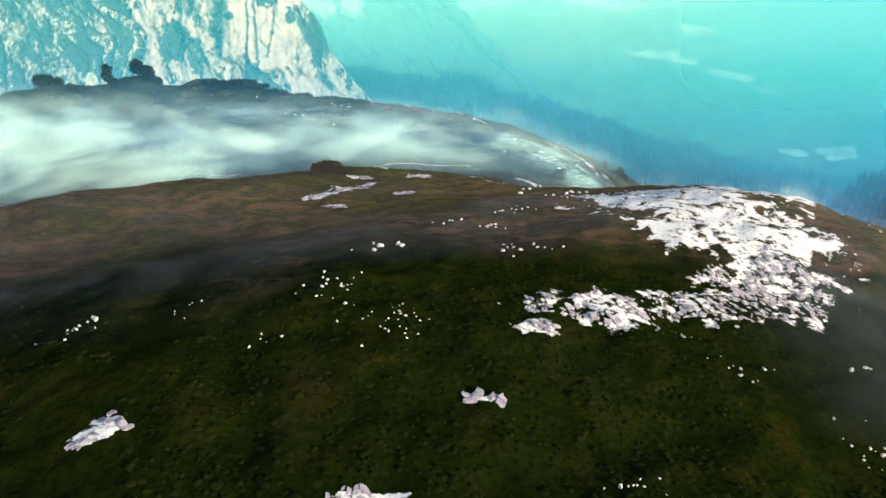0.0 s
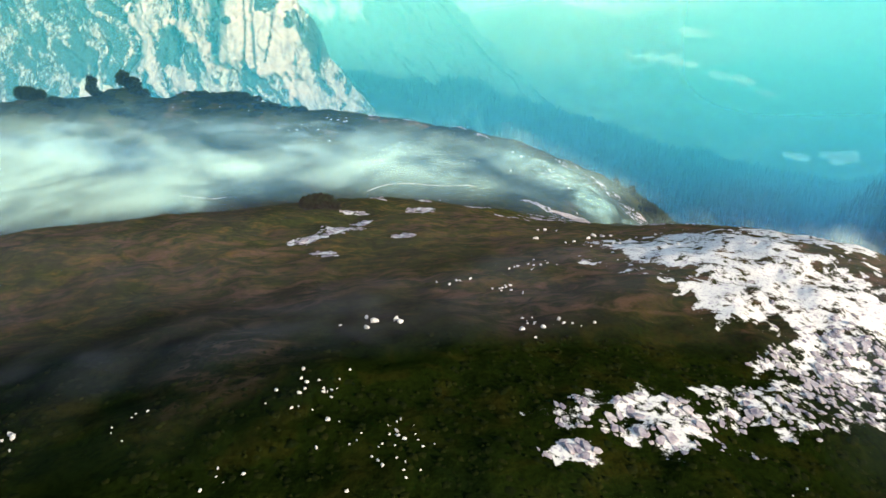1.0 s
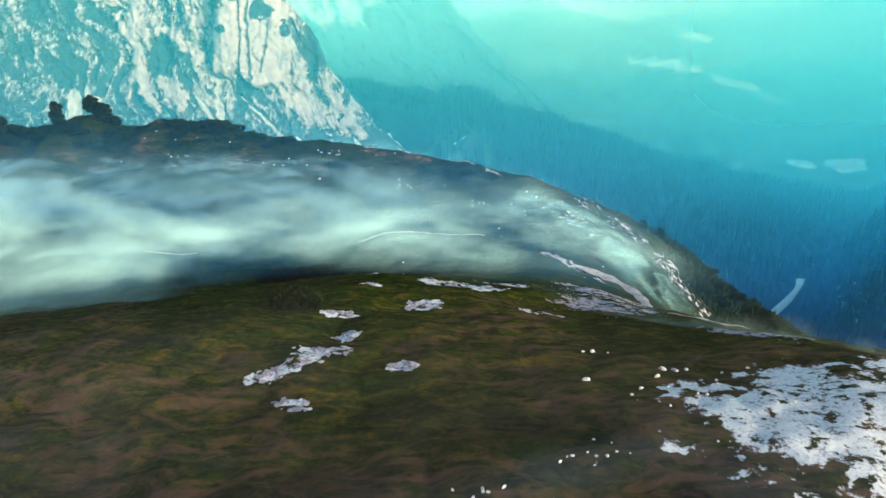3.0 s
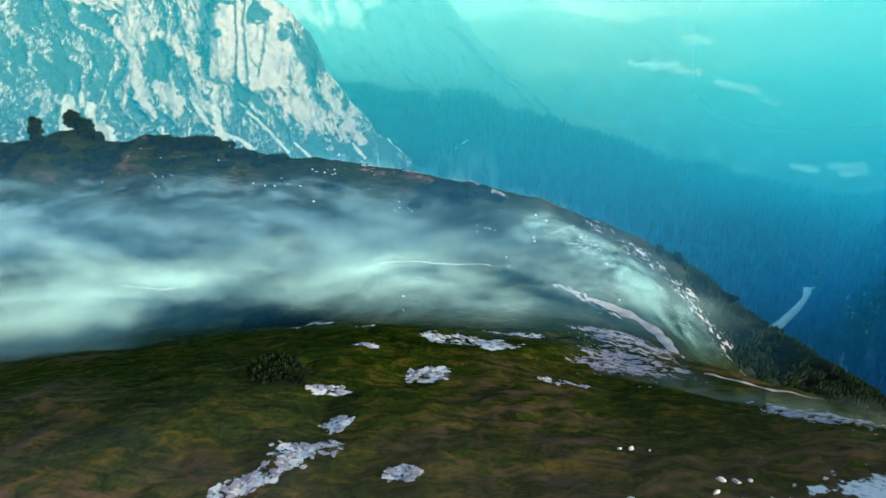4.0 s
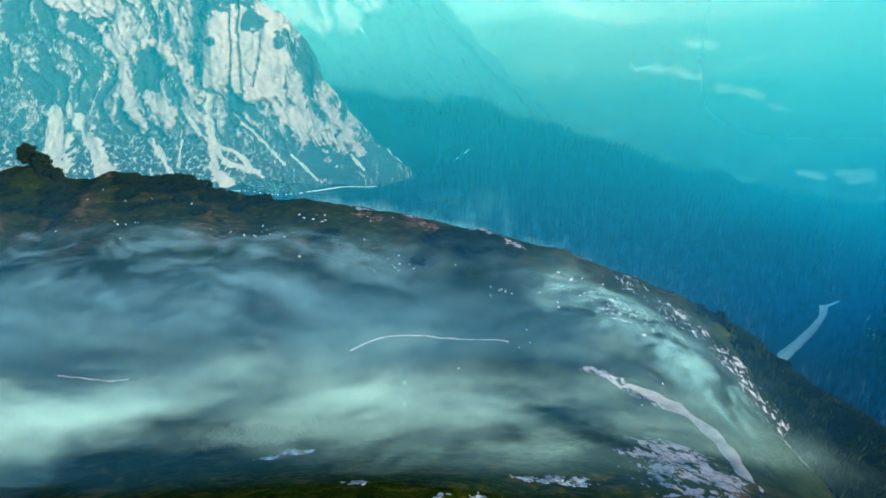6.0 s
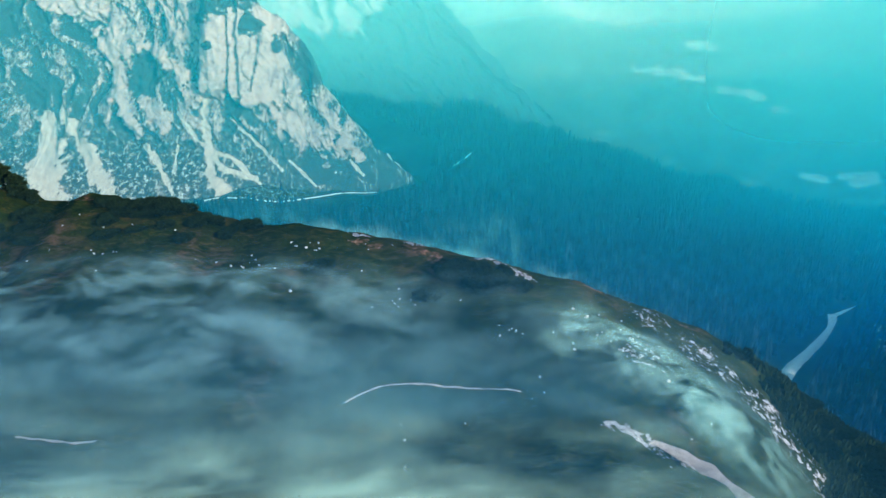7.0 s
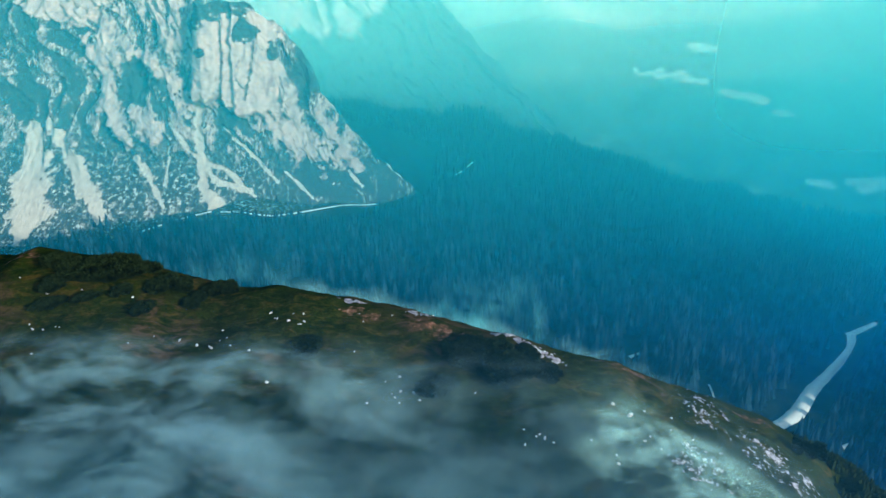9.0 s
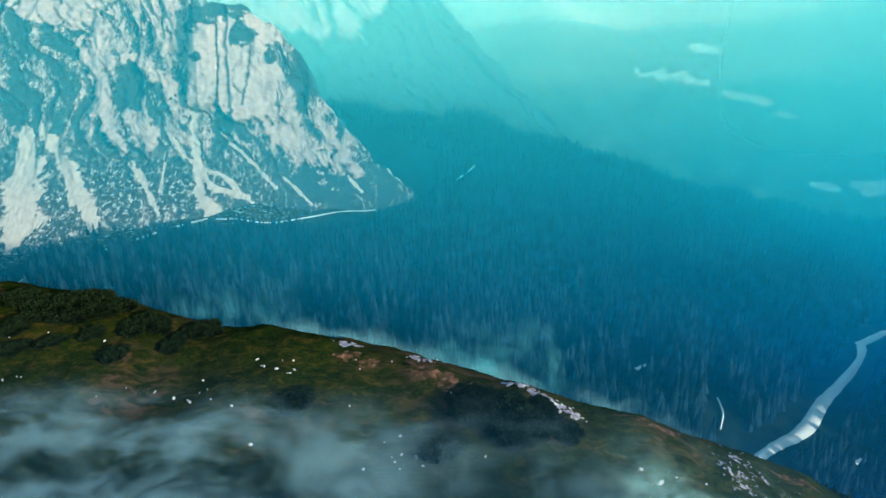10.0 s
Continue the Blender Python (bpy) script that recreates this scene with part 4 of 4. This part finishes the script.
def outcrop(ovals, count, size, label, joined=0, slabs=SLABS):
    """A thing made of limestone slabs that crop out of the turf inside ragged ovals."""
    seed = int(abs(ovals[0][0] * 10 + ovals[0][1] * 7))
    rng, many = random.Random(seed), np.random.default_rng(seed)
    total = sum(o[2] * o[3] for o in ovals)
    top = new("limestone_outcrop")
    bx, by = ovals[0][:2]
    top.location = (bx, by, gz(bx, by))
    tagged(top, label, "rock outcrop", group="pale limestone outcrops")
    sx, sy, sw = [], [], []
    for o in ovals:
        want = int((count + joined) * o[2] * o[3] / total) + 1
        a, r = many.uniform(0, 6.283, want * 12), np.sqrt(many.random(want * 12)) * 1.25
        c, s = math.cos(radians(o[4])), math.sin(radians(o[4]))
        px, py = r * np.cos(a) * o[2], r * np.sin(a) * o[3]
        x, y = o[0] + px * c - py * s, o[1] + px * s + py * c
        inside = in_blobs(x, y, [o])
        ok = (inside > 0.02) & ((inside > 0.12) | (many.random(len(x)) < 0.4)) & (fbm(x / 3.2, y / 3.2, 2, 77) > -0.42)
        k = np.nonzero(ok)[0][:want]
        sx.append(x[k]), sy.append(y[k]), sw.append(np.minimum(1, 0.55 + inside[k]))
    x, y, w = np.concatenate(sx), np.concatenate(sy), np.concatenate(sw)
    order = np.argsort(y)
    x, y, w = x[order], y[order], w[order]
    z, ups = settle(x, y)
    verts, faces, base = [], [], 0
    corners = [np.array([v.co for v in me.vertices]) for me in slabs]
    rings = [np.array([p.vertices[:] for p in me.polygons]) for me in slabs]
    for k in range(len(x)):
        s = size * rng.uniform(0.45, 1.35) * w[k]
        kind = rng.randrange(len(slabs))
        m = lie(x[k], y[k], z[k] + 0.02 * s, ups[k], rng.uniform(0, 6.283), rng.uniform(0, 14), (s, s * rng.uniform(0.6, 1.0), s * rng.uniform(0.6, 1.1)))
        m = Matrix.Translation(-top.location) @ m
        if k < count:
            part("slab", slabs[kind], top).matrix_basis = m
        else:
            a = np.array(m)
            verts.append(corners[kind] @ a[:3, :3].T + a[:3, 3])
            faces.append(rings[kind] + base)
            base += len(corners[kind])
    if verts:
        rest = part("rubble", array_mesh("rubble", np.concatenate(verts), np.concatenate(faces), slabs[0].materials[0]), top, "broken slabs and rubble of white limestone")
        rest["kind"] = "stuff"
    return top


BIG = "broad field of broken white limestone slabs in the turf"
MIDDLE = "white limestone slabs breaking through the turf"
outcrop(FIELD, 90, 0.5, "broad field of bare white limestone with turf clumps")
outcrop(LUMPS, 295, 0.72, BIG, 170)
for o in PATCHES:
    outcrop([o], min(70, int(8 + 2.6 * o[2] * o[3])), 0.8, MIDDLE)
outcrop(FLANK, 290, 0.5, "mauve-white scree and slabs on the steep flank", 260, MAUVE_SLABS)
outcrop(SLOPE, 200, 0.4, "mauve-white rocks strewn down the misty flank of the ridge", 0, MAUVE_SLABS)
for o in CREST:
    outcrop([o], int(14 + 3 * o[2] * o[3]), 0.9, "white rocks along the crest of the ridge")


def scatter(x, y, rx, ry, count, lo, hi, seed):
    rng, many = random.Random(seed), np.random.default_rng(seed)
    px, py = x + many.normal(0, rx, count), y + many.normal(0, ry, count)
    pz, ups = settle(px, py)
    for k in range(count):
        s = lo + (hi - lo) * rng.random() ** 2
        ob = new("stone", rng.choice(STONES))
        ob.matrix_basis = lie(px[k], py[k], pz[k] + 0.1 * s, ups[k], rng.uniform(0, 6.283), rng.uniform(0, 20), (s, s * rng.uniform(0.6, 1), s * rng.uniform(0.6, 1)))
        tagged(ob, "small white weathered stone lying in the turf" if s < 0.6 else "white limestone boulder lying in the heath", "stone", group="scattered white stones")


for k, spec in enumerate(SCATTER):
    scatter(*spec, 300 + k)


# ---- trees and bushes ----
def tufts(rng, centres, count, size, up=0.35):
    """Needle tufts on lobes (x, y, z, rx, ry, rz): crossed ragged triangles that point outwards."""
    verts, faces = [], []
    weights = [c[3] * c[4] + c[4] * c[5] for c in centres]
    for _ in range(count):
        c = rng.choices(centres, weights)[0]
        d = Vector((rng.gauss(0, 1), rng.gauss(0, 1), rng.gauss(0, 1))).normalized()
        k = rng.uniform(0.72, 1.06)
        p = Vector((c[0] + d.x * c[3] * k, c[1] + d.y * c[4] * k, c[2] + d.z * c[5] * k))
        out = (d + Vector((0, 0, up))).normalized()
        a = out.orthogonal().normalized()
        a.rotate(Matrix.Rotation(rng.uniform(0, 6.283), 3, out))
        b = out.cross(a)
        s = size * rng.uniform(0.6, 1.3)
        n = len(verts)
        verts += [p - a * s * 0.55 - out * s * 0.2, p + a * s * 0.55 - out * s * 0.2, p + out * s * 0.9 + b * s * 0.2,
                  p - b * s * 0.55 - out * s * 0.1, p + b * s * 0.55 - out * s * 0.1, p + out * s * 0.8 - a * s * 0.2]
        faces += [(n, n + 1, n + 2), (n + 3, n + 4, n + 5)]
    return verts, faces


def limb(bm, a, b, ra, rb, sides=6):
    """A tapered limb from a to b."""
    a, b = Vector(a), Vector(b)
    q = Vector((0, 0, 1)).rotation_difference((b - a).normalized())
    rings = []
    for p, r in ((a, ra), ((a + b) / 2 + Vector((0.02, 0.03, 0)), (ra + rb) / 2), (b, rb)):
        rings.append([bm.verts.new(p + q @ Vector((r * math.cos(k * 6.2832 / sides), r * math.sin(k * 6.2832 / sides), 0))) for k in range(sides)])
    for lo, hi in zip(rings, rings[1:]):
        for k in range(sides):
            bm.faces.new((lo[k], lo[(k + 1) % sides], hi[(k + 1) % sides], hi[k]))
    bm.faces.new(rings[-1])


def stone_pine(x, y, height, width, seed, lean=0.0):
    rng = random.Random(seed)
    top = new("pine_tree")
    top.location = (x, y, gz(x, y) - 0.1)
    tagged(top, "dark rounded stone pine standing on the ridge crest", "tree", group="pines on the crest")
    bm = bmesh.new()
    limb(bm, (0, 0, 0), (lean, 0, height * 0.92), width * 0.09, 0.04, 8)
    lobes = []
    for k in range(16):
        f = 0.16 + 0.8 * k / 15
        wide = width * 0.5 * (0.55 + 0.75 * math.sin(math.pi * min(1, f * 0.95)) ** 0.8) * rng.uniform(0.55, 0.85)
        a = k * 2.4 + rng.uniform(-0.4, 0.4)
        tip = (lean * f + wide * 0.75 * math.cos(a), wide * 0.75 * math.sin(a), height * (f + 0.03))
        limb(bm, (lean * f, 0, height * f * 0.96), tip, width * 0.022, 0.015, 5)
        lobes.append((*tip, wide * 0.62, wide * 0.62, height * 0.085))
    lobes.append((lean, 0, height * 0.9, width * 0.2, width * 0.2, height * 0.10))
    me = bpy.data.meshes.new("trunk")
    bm.to_mesh(me)
    bm.free()
    me.materials.append(BARK)
    part("trunk", me, top)
    v, f = tufts(rng, lobes, 2200, 0.42)
    part("crown", array_mesh("crown", v, f, NEEDLES), top)


def bush_meshes(seed, width, depth, height):
    rng = random.Random(seed)
    bm = bmesh.new()
    lobes = []
    for k in range(11):
        a, r = rng.uniform(0, 6.283), math.sqrt(rng.random()) * 0.36
        px, py, pz = r * width * math.cos(a), r * depth * math.sin(a), height * rng.uniform(0.34, 0.62) * (1 - 0.9 * r)
        limb(bm, (px * 0.3, py * 0.3, -0.15), (px, py, pz), 0.07, 0.02, 5)
        lobes.append((px, py, pz, width * rng.uniform(0.16, 0.25), depth * rng.uniform(0.18, 0.28), height * rng.uniform(0.26, 0.4)))
    stems = bpy.data.meshes.new("stems")
    bm.to_mesh(stems)
    bm.free()
    stems.materials.append(BARK)
    v, f = tufts(rng, lobes, int(500 + 130 * width * depth), 0.32, 0.6)
    return stems, array_mesh("foliage", v, f, DWARF)


BUSHES = [(bush_meshes(50 + k, 4.4, 3.0, 1.9)) for k in range(5)]


def dwarf_pine(x, y, scale, tall, spin, kind, label="low dark green dwarf pine bush in the heath"):
    top = new("dwarf_pine")
    top.matrix_basis = Matrix.Translation((x, y, gz(x, y) - 0.05)) @ pose(0, 0, 0, 0, 0, spin) @ Matrix.Diagonal((scale, scale, tall, 1))
    tagged(top, label, "bush", group="dwarf pine bushes")
    for name, me in zip(("stems", "foliage"), BUSHES[kind % len(BUSHES)]):
        part(name, me, top)


for k, (x, y, h, w) in enumerate(PINES):
    stone_pine(x, y, h, w, 400 + k, 0.3 - 0.2 * k)
for k, (x, y, s, t) in enumerate(SHRUBS):
    dwarf_pine(x, y, s, t, (k * 77) % 360, k)


# ---- heath tussocks on the near turf ----
def tussocks(count, seed):
    rng = np.random.default_rng(seed)
    y = 22 + 36 * rng.random(count) ** 1.25
    x = rng.uniform(-1, 1, count) * (26 + 0.45 * y) + 0.02 * y
    keep = (in_blobs(x, y, BARE) < 0.0) & (fbm(x / 14, y / 14, 3, 8) > -0.35)
    x, y = x[keep], y[keep]
    n = len(x)
    z = ground_height(x, y)
    r, h = rng.uniform(0.15, 0.42, n), rng.uniform(0.05, 0.17, n)
    verts, a0 = [], rng.uniform(0, 6.28, n)
    for k in range(5):
        a = a0 + k * 2 * np.pi / 5
        rr = r * rng.uniform(0.7, 1.3, n)
        verts.append(np.stack([x + rr * np.cos(a), y + rr * np.sin(a), z - 0.06], -1))
    verts.append(np.stack([x + 0.4 * r * np.cos(a0), y + 0.4 * r * np.sin(a0), z + h], -1))
    V = np.stack(verts, 1).reshape(-1, 3)
    idx = np.arange(n)[:, None] * 6
    F = np.concatenate([np.concatenate([idx + k, idx + (k + 1) % 5, idx + 5], 1) for k in range(5)])
    tagged(new("heath_tussocks", array_mesh("heath_tussocks", V, F, HEATHER, True)), "low tussocks of rust and olive heath", "heath", kind="stuff")


tussocks(6000, 9)


# ---- low pine thicket on the steep sunny flank ----
def thicket(count, seed):
    """Clumps of several leafy spurs each, close together, so that they shade one another."""
    rng = np.random.default_rng(seed)
    x, y = rng.uniform(52, 116, count), rng.uniform(158, 214, count)
    keep = (x + 0.25 * (y - 196) > 58 + 5 * fbm(x / 6, y / 6, 3, 31)) & (fbm(x / 5, y / 5, 2, 32) > -0.55)
    x, y = x[keep], y[keep]
    n, z = len(x), ground_height(x, y)
    r, h = rng.uniform(0.5, 1.2, n), rng.uniform(0.5, 1.5, n)
    spurs = []
    for k in range(5):
        a = rng.uniform(0, 6.28, n)
        cx, cy = x + 0.55 * r * np.cos(a), y + 0.55 * r * np.sin(a)
        base, b = [], rng.uniform(0, 6.28, n)
        for j in range(3):
            base.append(np.stack([cx + 0.5 * r * np.cos(b + 2.09 * j), cy + 0.5 * r * np.sin(b + 2.09 * j), z - 0.3], -1))
        tip = np.stack([cx + 0.2 * r * np.cos(a), cy + 0.2 * r * np.sin(a), z + h * rng.uniform(0.6, 1.1, n)], -1)
        spurs.append(np.stack(base + [tip], 1).reshape(-1, 3))
    V = np.concatenate(spurs)
    i = np.arange(len(V) // 4)[:, None] * 4
    F = np.concatenate([np.concatenate([i + j, i + (j + 1) % 3, i + 3], 1) for j in range(3)])
    tagged(new("pine_thicket", array_mesh("pine_thicket", V, F, DWARF)), "dense low dark pine scrub on the steep flank", "scrub", kind="stuff")


thicket(9000, 33)
